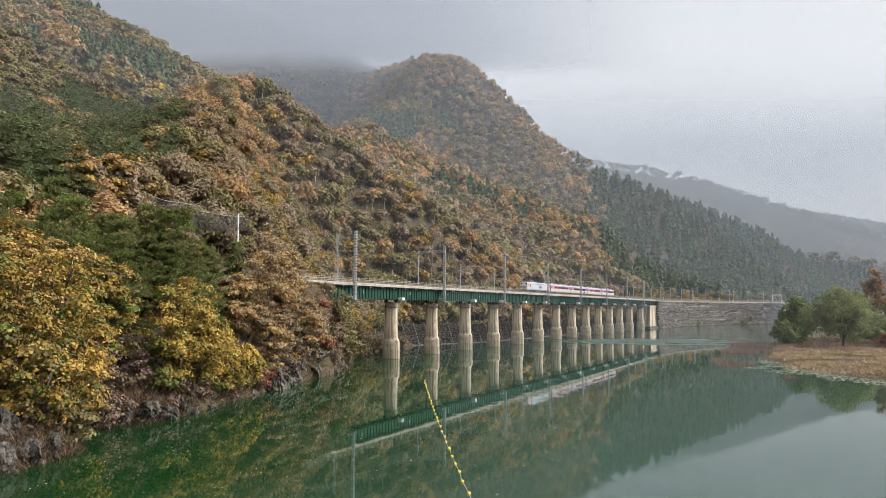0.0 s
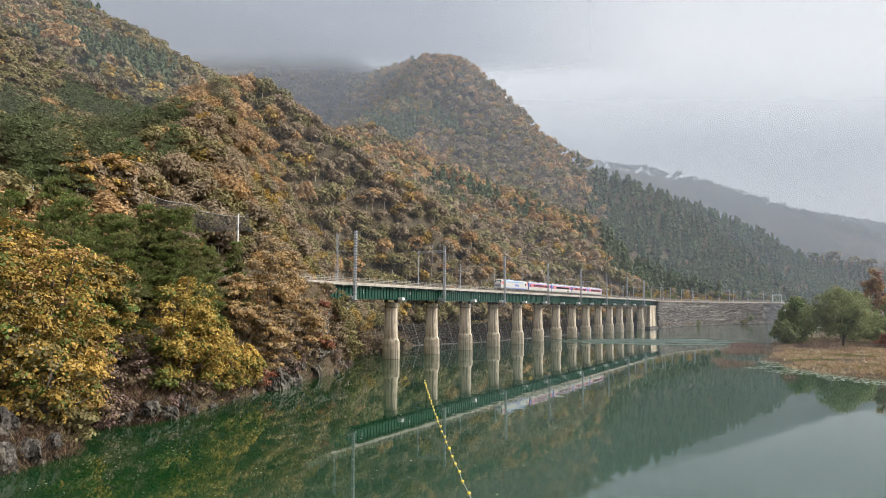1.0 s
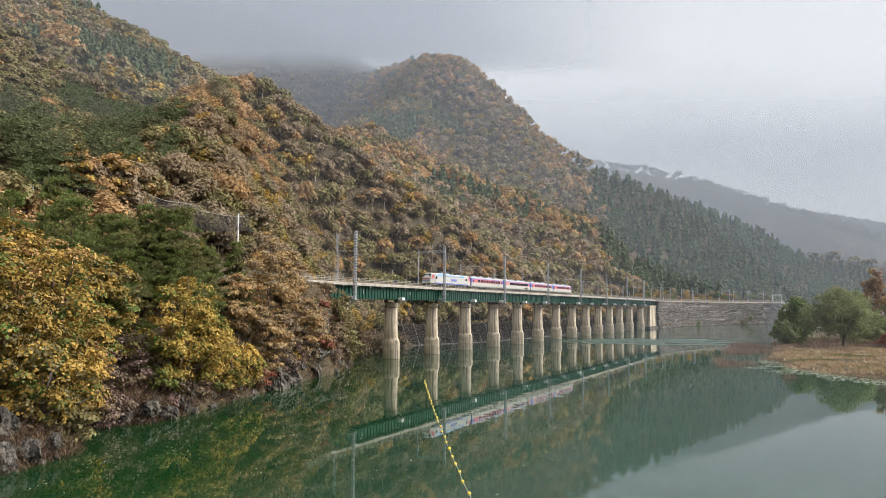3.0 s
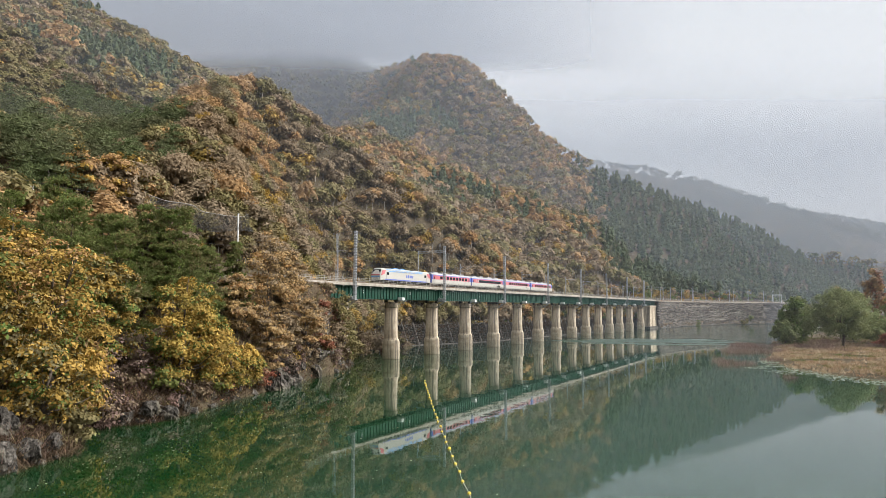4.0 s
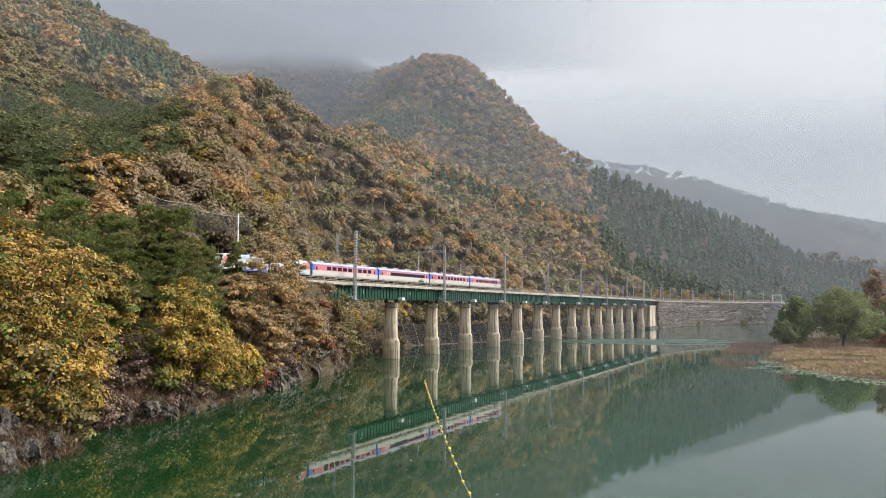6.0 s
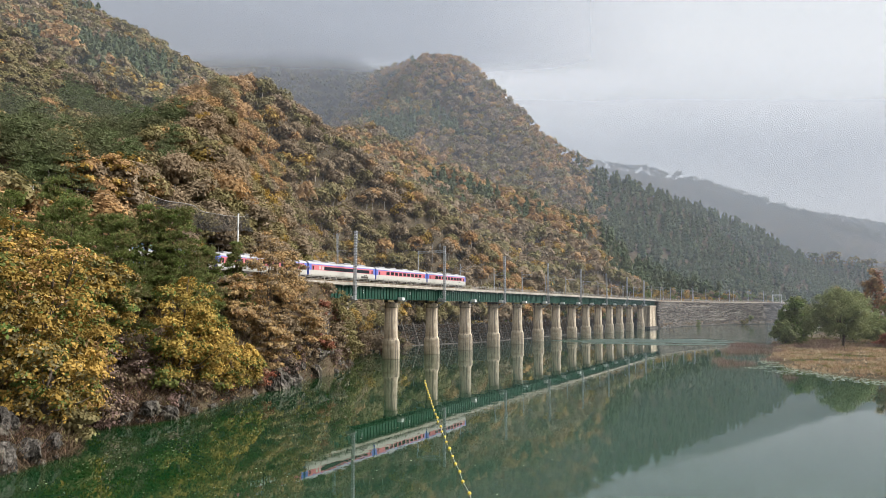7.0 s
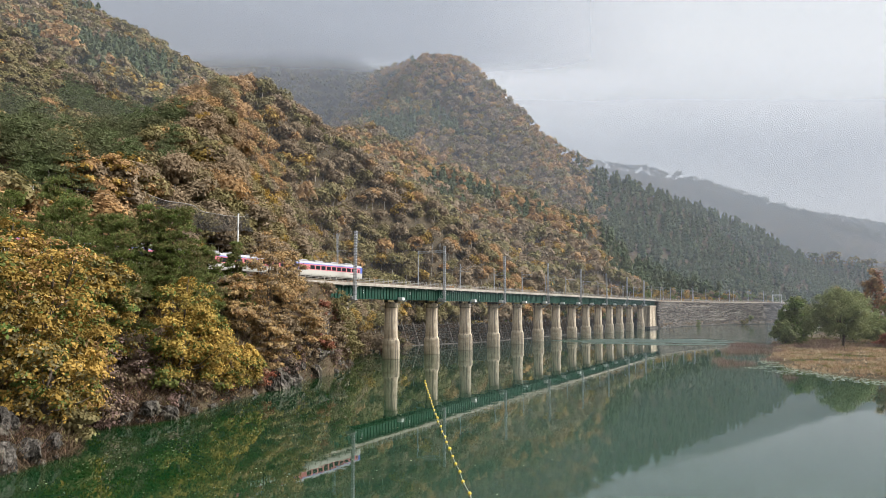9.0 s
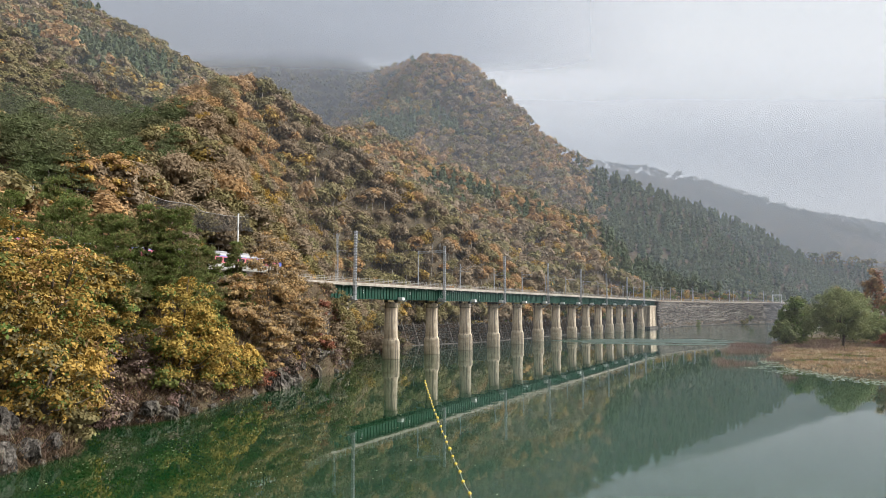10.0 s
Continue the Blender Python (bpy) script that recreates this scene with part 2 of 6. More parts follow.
M = {
    "ground": ground_material(), "rock": rock_material(), "stone": stone_material(), "concrete": concrete_material(), "water": water_material(),
    "orange": leaf_material("orange_leaves", (0.20, 0.11, 0.045), (0.41, 0.24, 0.095), (0.60, 0.41, 0.20), 0.10, (0.30, 0.20, 0.11)),
    "yellow": leaf_material("yellow_leaves", (0.09, 0.055, 0.010), (0.35, 0.215, 0.045), (0.66, 0.45, 0.14), 0.30, (0.17, 0.12, 0.03), 0.22),
    "gold": leaf_material("golden_leaves", (0.20, 0.13, 0.03), (0.49, 0.32, 0.07), (0.76, 0.55, 0.19), 0.30, (0.30, 0.23, 0.06), 0.28),
    "olive": leaf_material("olive_leaves", (0.07, 0.068, 0.026), (0.19, 0.168, 0.068), (0.37, 0.315, 0.14), 0.10, (0.21, 0.165, 0.088), 0.28),
    "green": leaf_material("green_leaves", (0.035, 0.06, 0.014), (0.10, 0.15, 0.035), (0.21, 0.26, 0.07), 0.2, (0.13, 0.14, 0.04), 0.22),
    "willow": leaf_material("willow_leaves", (0.10, 0.125, 0.05), (0.17, 0.20, 0.08), (0.26, 0.29, 0.125), 0.15, (0.20, 0.21, 0.09)),
    "pine": leaf_material("pine_needles", (0.08, 0.115, 0.032), (0.165, 0.21, 0.06), (0.27, 0.32, 0.10), 0.08, (0.16, 0.17, 0.07), 0.4),
    "hill_pine": leaf_material("hill_pine_needles", (0.055, 0.08, 0.034), (0.11, 0.14, 0.058), (0.19, 0.225, 0.095), 0.06, (0.13, 0.132, 0.072), 0.3),
    "spruce": leaf_material("dark_needles", (0.045, 0.068, 0.034), (0.085, 0.112, 0.058), (0.15, 0.18, 0.09), 0.05, (0.105, 0.115, 0.062), 0.3),
    "brown": leaf_material("brown_leaves", (0.12, 0.095, 0.062), (0.24, 0.185, 0.122), (0.40, 0.315, 0.21), 0.05, (0.26, 0.188, 0.115)),
    "russet": leaf_material("russet_leaves", (0.20, 0.13, 0.05), (0.42, 0.285, 0.125), (0.62, 0.45, 0.22), 0.25, (0.30, 0.21, 0.11)),
    "red": leaf_material("red_leaves", (0.16, 0.05, 0.04), (0.26, 0.09, 0.06), (0.36, 0.16, 0.09), 0.3, (0.22, 0.13, 0.07)),
    "straw": leaf_material("dry_reeds", (0.16, 0.11, 0.065), (0.40, 0.32, 0.21), (0.68, 0.58, 0.44), 0.35, (0.30, 0.19, 0.12)),
    "grass": leaf_material("bank_grass", (0.07, 0.10, 0.03), (0.13, 0.15, 0.05), (0.22, 0.21, 0.08), 0.12, (0.20, 0.16, 0.07)),
    "twig": leaf_material("dead_twigs", (0.104, 0.078, 0.065), (0.195, 0.143, 0.117), (0.312, 0.234, 0.195), 0.12, (0.208, 0.130, 0.111)),
    "litter": leaf_material("leaf_litter", (0.045, 0.032, 0.022), (0.11, 0.075, 0.048), (0.24, 0.165, 0.10), 0.2, (0.09, 0.06, 0.04)),
    "bark": plain("bark", (0.11, 0.085, 0.065), 0.95, 0, 0.6, 2.0, (0.05, 0.04, 0.032)),
    "pale_bark": plain("pale_bark", (0.26, 0.235, 0.20), 0.95, 0, 0.6, 2.0, (0.10, 0.085, 0.07)),
    "girder": plain("green_girder_paint", (0.008, 0.052, 0.033), 0.5, 0, 0.45, 0.6, (0.05, 0.06, 0.04)),
    "slab": plain("walkway_concrete", (0.44, 0.40, 0.34), 0.9, 0, 0.85, 1.1, (0.15, 0.12, 0.09)),
    "railing": plain("galvanised_railing", (0.36, 0.35, 0.32), 0.6, 0.1, 0.6, 1.0, (0.25, 0.17, 0.11)),
    "pole": plain("galvanised_steel", (0.36, 0.37, 0.38), 0.5, 0.4, 0.3, 1.0, (0.20, 0.18, 0.16)),
    "white_box": plain("white_painted_steel", (0.72, 0.72, 0.70), 0.5, 0, 0.3, 1.5),
    "rail": plain("rail_steel", (0.22, 0.17, 0.14), 0.45, 0.6, 0.4, 2.0, (0.14, 0.08, 0.05)),
    "sleeper": plain("sleeper_wood", (0.13, 0.10, 0.08), 0.9, 0, 0.5, 2.0, (0.06, 0.05, 0.04)),
    "ballast": plain("ballast", (0.20, 0.18, 0.16), 0.95, 0, 0.6, 3.0, (0.10, 0.08, 0.065)),
    # a darker stone tone for the low wall and the far wall's foot
    "dark_stone": plain("dark_wall_stone", (0.085, 0.078, 0.068), 0.95, 0, 0.8, 0.5, (0.035, 0.034, 0.026)),
    "net": plain("dark_netting", (0.035, 0.038, 0.04), 0.8, 0, 0.4, 1.0, (0.16, 0.13, 0.10)),
    "float": plain("yellow_plastic", (0.72, 0.50, 0.03), 0.4, 0, 0.25, 6.0, (0.30, 0.20, 0.05), 0.5),
    "rope": plain("pale_rope", (0.40, 0.38, 0.30), 0.9, 0, 0.4, 4.0),
    "fleck": plain("floating_leaf", (0.42, 0.38, 0.26), 0.8, 0, 0.4, 4.0),
    "scum": plain("pale_algae_scum", (0.20, 0.225, 0.165), 0.55, 0, 0.7, 0.5, (0.09, 0.12, 0.06)),
    "cream": plain("cream_white_paint", (0.45, 0.435, 0.395), 0.35, 0, 0.18, 0.8, (0.45, 0.40, 0.33), 0.5),
    "red_paint": plain("pinkish_red_paint", (0.52, 0.14, 0.16), 0.35, 0, 0.15, 0.8, (0.30, 0.12, 0.10), 0.5),
    "blue_paint": plain("blue_paint", (0.09, 0.14, 0.46), 0.35, 0, 0.15, 0.8, (0.10, 0.10, 0.16), 0.5),
    "sky_paint": plain("pale_blue_paint", (0.13, 0.31, 0.60), 0.35, 0, 0.15, 0.8, (0.4, 0.45, 0.5), 0.5),
    "roof_paint": plain("pale_grey_roof_paint", (0.36, 0.36, 0.37), 0.6, 0, 0.35, 0.7, (0.30, 0.27, 0.24)),
    "glass": plain("dark_window_glass", (0.018, 0.022, 0.027), 0.16, 0, 0.1, 1.0, (0.05, 0.05, 0.05), 0.12),
    "under": plain("dark_underframe", (0.055, 0.052, 0.05), 0.8, 0.2, 0.5, 1.5, (0.12, 0.08, 0.05)),
    "lamp": plain("lamp_glass", (0.75, 0.75, 0.70), 0.2, 0, 0.05, 3.0),
    "cable": plain("cable", (0.06, 0.06, 0.065), 0.6, 0.2, 0.1),
}


# ---------------------------------------------------------------- mesh helpers
def link(name, data, parent=None, mat=None, label=""):
    ob = new(name, data)
    ob.parent = parent
    if mat is not None and not data.materials:
        for one in (mat if isinstance(mat, (list, tuple)) else [mat]):
            data.materials.append(one)
    return tagged(ob, label)


def part(name, bm, mat, parent, label="", smooth=False):
    me = bpy.data.meshes.new(name)
    bm.normal_update()
    bm.to_mesh(me)
    bm.free()
    if smooth:
        me.polygons.foreach_set("use_smooth", [True] * len(me.polygons))
    return link(name, me, parent, mat, label)


def array_mesh(name, verts, faces, mats, index=None, smooth=False):
    """A mesh from numpy arrays; faces has one row of equal length per face."""
    me = bpy.data.meshes.new(name)
    k = faces.shape[1]
    me.vertices.add(len(verts))
    me.vertices.foreach_set("co", np.ascontiguousarray(verts, dtype=np.float32).ravel())
    me.loops.add(faces.size)
    me.loops.foreach_set("vertex_index", np.ascontiguousarray(faces, dtype=np.int32).ravel())
    me.polygons.add(len(faces))
    me.polygons.foreach_set("loop_start", np.arange(0, faces.size, k, dtype=np.int32))
    me.polygons.foreach_set("loop_total", np.full(len(faces), k, dtype=np.int32))
    for one in mats:
        me.materials.append(one)
    if index is not None:
        me.polygons.foreach_set("material_index", np.ascontiguousarray(index, dtype=np.int32))
    if smooth:
        me.polygons.foreach_set("use_smooth", np.ones(len(faces), dtype=bool))
    me.update(calc_edges=True)
    return me


def box(bm, x0, y0, z0, x1, y1, z1, bevel=0.0, m=None):
    made = bmesh.ops.create_cube(bm, size=1.0)["verts"]
    bmesh.ops.transform(bm, verts=made, matrix=Matrix.Translation(((x0 + x1) / 2, (y0 + y1) / 2, (z0 + z1) / 2)) @ Matrix.Diagonal((abs(x1 - x0), abs(y1 - y0), abs(z1 - z0), 1)))
    if bevel:
        edges = list({e for v in made for e in v.link_edges})
        out = bmesh.ops.bevel(bm, geom=edges, offset=bevel, segments=2, affect="EDGES", clamp_overlap=True)
        made = list({v for f in out["faces"] for v in f.verts} | {v for v in made if v.is_valid})
    if m is not None:
        bmesh.ops.transform(bm, verts=[v for v in made if v.is_valid], matrix=m)
    return bm


def rod(bm, a, b, r0, r1=None, sides=8):
    """A tapered bar from a to b."""
    a, b = Vector(a), Vector(b)
    d = b - a
    made = bmesh.ops.create_cone(bm, cap_ends=True, segments=sides, radius1=r0, radius2=r0 if r1 is None else r1, depth=d.length)["verts"]
    bmesh.ops.transform(bm, verts=made, matrix=Matrix.Translation((a + b) / 2) @ d.to_track_quat("Z", "Y").to_matrix().to_4x4())
    return bm


def thing(name, label, category, m=None, group="", kind=""):
    ob = new(name)
    if m is not None:
        ob.matrix_basis = m
    return tagged(ob, label, category, group, kind)


# ---------------------------------------------------------------- plan
# The line of the bridge: s metres along it from its first free-standing pier, r metres to its river side.
AX, AY, TH = -12.67, 166.7, 0.5015
SX, SY, RX, RY = math.sin(TH), math.cos(TH), math.cos(TH), -math.sin(TH)
TURN = -math.degrees(TH)
BEND = 290.0                          # past here the line curves to the right
RADIUS = 330.0
RAIL = 18.05


def on_line(s, r=0.0, z=0.0):
    """A point by the line, straight at first and then on the bend."""
    if s <= BEND:
        return Vector((AX + s * SX + r * RX, AY + s * SY + r * RY, z))
    a = (s - BEND) / RADIUS
    cx, cy = AX + BEND * SX + RADIUS * RX, AY + BEND * SY + RADIUS * RY
    th = TH + a
    return Vector((cx - (RADIUS - r) * math.cos(th), cy + (RADIUS - r) * math.sin(th), z))


def line_pose(s, r=0.0, z=0.0):
    """The same as a pose: x to the river side, y along the line."""
    p = on_line(s, r, z)
    return pose(p.x, p.y, p.z, 0, 0, TURN - math.degrees(max(0.0, s - BEND) / RADIUS))


LEFT_SHORE = [(-60, -400), (-48, 0), (-34, 40), (-32, 52), (-31, 57), (-37, 70), (-31, 73), (-29.5, 78), (-27, 96), (-20, 133), (-20.5, 150), (-24, 172), (-20, 200),
              (-9, 226), (14, 250), (44, 300), (100, 390), (122, 424), (143, 447), (184, 476), (235, 509), (300, 545), (420, 610)]
RIGHT_SHORE = [(420, 590), (330, 540), (250, 440), (180, 330), (120, 249), (92, 190), (77, 162), (71, 140), (72, 122), (78, 108), (92, 94), (120, 60), (150, -400)]
RIDGES = [  # slope of the flanks, then the crest from point to point
    (1.15, [(-10, 750, 293), (8, 741, 289), (27, 729, 262), (62, 705, 213), (166, 720, 155), (263, 760, 129), (364, 800, 102), (489, 850, 44), (570, 880, 10)]),
    (1.3, [(-10, 750, 293), (-70, 850, 312), (-110, 1000, 366), (-190, 1150, 470), (-340, 1250, 560), (-620, 1150, 600)]),
    (0.75, [(6, 712, 215), (36, 660, 158), (100, 560, 90), (138, 500, 45)]),
    (0.66, [(-36, 670, 222), (-60, 600, 178), (-78, 480, 130), (-80, 330, 92), (-62, 225, 84)]),
    (0.95, [(-62, 225, 84), (-80, 215, 68), (-105, 205, 50)]),
    (0.66, [(-600, 400, 350), (-420, 490, 312), (-290, 520, 246), (-253, 540, 226), (-180, 520, 186), (-110, 400, 112)]),
    (0.62, [(-130, 225, 50), (-200, 300, 92), (-285, 400, 165), (-290, 520, 246)]),
    (0.7, [(-300, 60, 80), (-220, 160, 60), (-130, 225, 50)]),
    (0.9, [(-150, 10, 42), (-112, 90, 40), (-96, 150, 46), (-82, 200, 60)]),
    (0.45, [(300, 1500, 260), (400, 1700, 373), (583, 1700, 342), (793, 1900, 301), (1288, 2300, 325), (1711, 2600, 325), (2600, 2700, 320)]),
    (0.35, [(560, 1150, 45), (760, 1250, 90), (1100, 1350, 120), (1700, 1500, 170)]),
]


def shore_distance(x, y, line):
    """Distance to a shoreline, negative on its right-hand side, where the water is."""
    best, side = np.full(x.shape, 1e9), np.ones(x.shape)
    for (ax, ay), (bx, by) in zip(line, line[1:]):
        dx, dy = bx - ax, by - ay
        t = np.clip(((x - ax) * dx + (y - ay) * dy) / (dx * dx + dy * dy), 0, 1)
        d = np.hypot(x - ax - t * dx, y - ay - t * dy)
        cross = dx * (y - ay) - dy * (x - ax)
        near = d < best - 1e-9
        best, side = np.where(near, d, best), np.where(near, np.sign(cross), side)
    return best * side


def wave_noise(x, y, size, seed):
    """Smooth value noise on a lattice, from -1 to 1."""
    u, v = x / size, y / size
    i, j = np.floor(u).astype(np.int64), np.floor(v).astype(np.int64)
    fu, fv = u - i, v - j
    fu, fv = fu * fu * (3 - 2 * fu), fv * fv * (3 - 2 * fv)

    def lattice(a, b):
        h = (a * 374761393 + b * 668265263 + seed * 974634777) & 0xFFFFFFFF
        h = ((h ^ (h >> 13)) * 1274126177) & 0xFFFFFFFF
        return ((h ^ (h >> 16)) & 0xFFFF) / 32767.5 - 1

    return (lattice(i, j) * (1 - fu) + lattice(i + 1, j) * fu) * (1 - fv) + (lattice(i, j + 1) * (1 - fu) + lattice(i + 1, j + 1) * fu) * fv


def smooth(a, b, v):
    t = np.clip((v - a) / (b - a), 0, 1)
    return t * t * (3 - 2 * t)


def height(x, y):
    """The ground's height: river bed, banks, the bench of the railway and the hills."""
    x, y = np.asarray(x, float), np.asarray(y, float)
    dl, dr = shore_distance(x, y, LEFT_SHORE), shore_distance(x, y, RIGHT_SHORE)
    hills = np.full(x.shape, -40.0)
    wob = 10 * wave_noise(x, y, 90, 1) + 5 * wave_noise(x, y, 38, 2)
    for g, line in RIDGES:
        for (ax, ay, az), (bx, by, bz) in zip(line, line[1:]):
            dx, dy = bx - ax, by - ay
            t = np.clip(((x - ax) * dx + (y - ay) * dy) / (dx * dx + dy * dy), 0, 1)
            d = np.hypot(x - ax - t * dx, y - ay - t * dy)
            hills = np.maximum(hills, az + t * (bz - az) - g * np.maximum(0, np.hypot(d, 12) - 12 + wob * smooth(5, 60, d)))
    s, r = (x - AX) * SX + (y - AY) * SY, (x - AX) * RX + (y - AY) * RY
    # the left bank, seen from its shore
    rough = 1.6 * wave_noise(x, y, 9, 3) + 0.8 * wave_noise(x, y, 4, 4)
    over = np.maximum(0, dl)
    plain_bank = over * 1.1 + np.maximum(0, over - 12) * 0.65 + np.maximum(0, over - 60) * 1.2 + rough * smooth(1, 8, over)
    # where the line runs on the hillside: shore, bench, then the cut slope behind it
    to_bench = np.maximum(0, r - 5.0)
    low = (RAIL - 0.95) * (over / np.maximum(over + to_bench, 0.01)) ** 0.75 + rough * smooth(0, 6, over) * smooth(0, 6, to_bench)
    behind = RAIL - 0.95 + np.maximum(0, -r - 5.0) * 1.15 + np.maximum(0, -r - 60) * 3 + rough * smooth(5, 12, -r)
    bench = np.where(r > 5, low, np.where(r < -5, behind, RAIL - 0.95))
    on_hill = smooth(-22, -34, s)
    bank = plain_bank * (1 - on_hill) + bench * on_hill
    # past the bridge the line stands on a walled bench
    a = np.hypot(x - (AX + BEND * SX + RADIUS * RX), y - (AY + BEND * SY + RADIUS * RY))
    rr = np.where(s > BEND, RADIUS - a, r)
    far_bench = np.where(rr > -3.5, -2.0, np.where(rr < -7, RAIL - 0.95 + (-rr - 7) * 0.55 + np.maximum(0, -rr - 50) * 0.9, RAIL - 0.95))
    bank = np.where((s > 301) & (rr > -200) & (s < 620), far_bench, bank)
    hills = np.where((s > 301) & (s < 620) & (rr > -9), np.maximum(hills, RAIL), hills)
    hills = np.where((s < -15) & (r > -40), np.maximum(hills, 36), hills)
    land = np.minimum(bank, np.maximum(hills, 2.0 + 0.004 * over))
    flat = np.minimum(0.35 + 0.02 * np.maximum(0, dr), np.maximum(0, dr) * 0.12) + 0.15 * wave_noise(x, y, 7, 5) * smooth(0, 5, dr)
    flat = np.maximum(flat, np.where(dr > 60, hills, -50))
    bed = -np.minimum(6, 0.4 + 0.5 * np.minimum(np.abs(dl), np.abs(dr)))
    bed = np.where(dr < 0, np.maximum(bed, -0.05 * np.abs(dr) - 0.15), bed)
    out = np.where(dl > 0, land, np.where(dr > 0, flat, bed))
    beyond = (y > 600) & (dl <= 0)
    return np.where(beyond, np.maximum(hills, 6 + 0.004 * (y - 600)), out)


def axis(*spans):
    out = [np.arange(a, b, step) for a, b, step in spans]
    return np.unique(np.concatenate(out).round(3))


def build_ground():
    gx = axis((-2600, -700, 60), (-700, -180, 14), (-180, 60, 2.5), (60, 260, 5), (260, 800, 14), (800, 4200, 60))
    gy = axis((-500, 20, 30), (20, 280, 2.5), (280, 560, 5), (560, 1100, 12), (1100, 4400, 50))
    X, Y = np.meshgrid(gx, gy)
    Z = height(X, Y)
    nx, ny = len(gx), len(gy)
    i = (np.arange(ny - 1)[:, None] * nx + np.arange(nx - 1)[None, :]).ravel()
    faces = np.stack([i, i + 1, i + nx + 1, i + nx], 1)
    me = array_mesh("ground", np.stack([X.ravel(), Y.ravel(), Z.ravel()], 1), faces, [M["ground"]], smooth=True)
    tagged(link("ground", me), "steep wooded hillsides of brown leaf litter and rock", "ground", kind="structure")


def build_water():
    gx, gy = np.array([-700.0, -120, 0, 120, 900]), np.array([-500.0, 0, 200, 700])
    X, Y = np.meshgrid(gx, gy)
    i = (np.arange(3)[:, None] * 5 + np.arange(4)[None, :]).ravel()
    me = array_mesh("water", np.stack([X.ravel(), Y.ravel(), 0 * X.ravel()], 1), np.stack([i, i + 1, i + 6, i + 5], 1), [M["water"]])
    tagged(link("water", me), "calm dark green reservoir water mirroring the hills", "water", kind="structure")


def build_haze_sheets():
    """Upright sheets, one behind the other, that imitate distance haze and the low cloud on the tops."""
    # the haze's blue and the cloud's shade are put into these sheet colours
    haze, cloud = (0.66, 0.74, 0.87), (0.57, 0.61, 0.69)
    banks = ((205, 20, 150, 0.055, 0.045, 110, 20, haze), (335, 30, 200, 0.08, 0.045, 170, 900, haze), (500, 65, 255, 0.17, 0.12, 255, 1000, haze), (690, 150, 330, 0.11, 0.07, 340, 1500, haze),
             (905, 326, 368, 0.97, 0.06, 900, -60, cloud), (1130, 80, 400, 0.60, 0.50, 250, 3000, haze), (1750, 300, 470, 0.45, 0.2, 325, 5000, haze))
    for k, (y, z_low, z_high, thick, base, top, x_out, tone) in enumerate(banks):
        u = np.linspace(-1, 1, 25)
        xs = u * 3600 + 500
        ys = y + (0.10 if y < 800 else 0.0) * y * np.sin(u * 9 + k)
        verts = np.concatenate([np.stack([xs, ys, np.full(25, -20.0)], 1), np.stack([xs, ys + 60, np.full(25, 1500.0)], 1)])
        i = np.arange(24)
        me = array_mesh("mist", verts, np.stack([i, i + 1, i + 26, i + 25], 1), [haze_sheet_material("mist_%d" % k, z_low, z_high, thick, base, top, x_out, tone)], smooth=True)
        ob = tagged(link("mist", me), "pale translucent sheet imitating haze and low cloud before the mountains", "mist", kind="stuff")
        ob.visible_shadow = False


build_ground()
build_water()
build_haze_sheets()


# ---------------------------------------------------------------- trees
def cards(rng, centre, out, size, lean=0.6, long=1.5, thin=1.0):
    """Leaf-shaped quads at the centres, facing roughly outwards. Returns (n, 4, 3)."""
    n = len(centre)
    nrm = out + rng.normal(0, lean, (n, 3))
    nrm /= np.linalg.norm(nrm, axis=1)[:, None] + 1e-9
    t = np.cross(nrm, rng.normal(0, 1, (n, 3)))
    t /= np.linalg.norm(t, axis=1)[:, None] + 1e-9
    b = np.cross(nrm, t) * thin
    s = (size * rng.uniform(0.6, 1.35, n))[:, None]
    return np.stack([centre - t * s * 0.5 * long, centre - b * s * 0.5 + t * s * 0.12, centre + t * s * 0.5 * long, centre + b * s * 0.5 + t * s * 0.12], 1)


def sphere_points(rng, n):
    v = rng.normal(0, 1, (n, 3))
    return v / np.linalg.norm(v, axis=1)[:, None]


def broad_crown(rng, r, h, z0, lumps, leaves, size, droop=0.0, long=1.6, flat=0.62):
    """A broadleaf crown: uneven, flattened sprays of leaves round the limbs, with gaps between them."""
    k = sphere_points(rng, lumps) * rng.uniform(0.15, 0.95, (lumps, 1)) ** 0.55
    k[:, :2] *= (1.0 - 0.35 * np.clip(k[:, 2:3], 0, 1)) * rng.uniform(0.75, 1.15, (lumps, 1))
    mid = k * np.array([r, r, h / 2]) + np.array([0, 0, z0 + h / 2])
    rad = r * rng.uniform(0.5, 1.25, lumps) * 1.2 / lumps ** 0.37
    which = rng.choice(lumps, leaves, p=rad ** 2 / (rad ** 2).sum())
    off = rng.normal(0, 0.43, (leaves, 3)) * np.array([1, 1, flat])
    c = mid[which] + off * rad[which][:, None]
    out = off + 0.5 * k[which] + np.array([0, 0, 0.6])
    if droop:
        c[:, 2] -= droop * (np.hypot(off[:, 0], off[:, 1]) ** 2) * 0.35
    return cards(rng, c, out, size, 0.5, long), mid, which


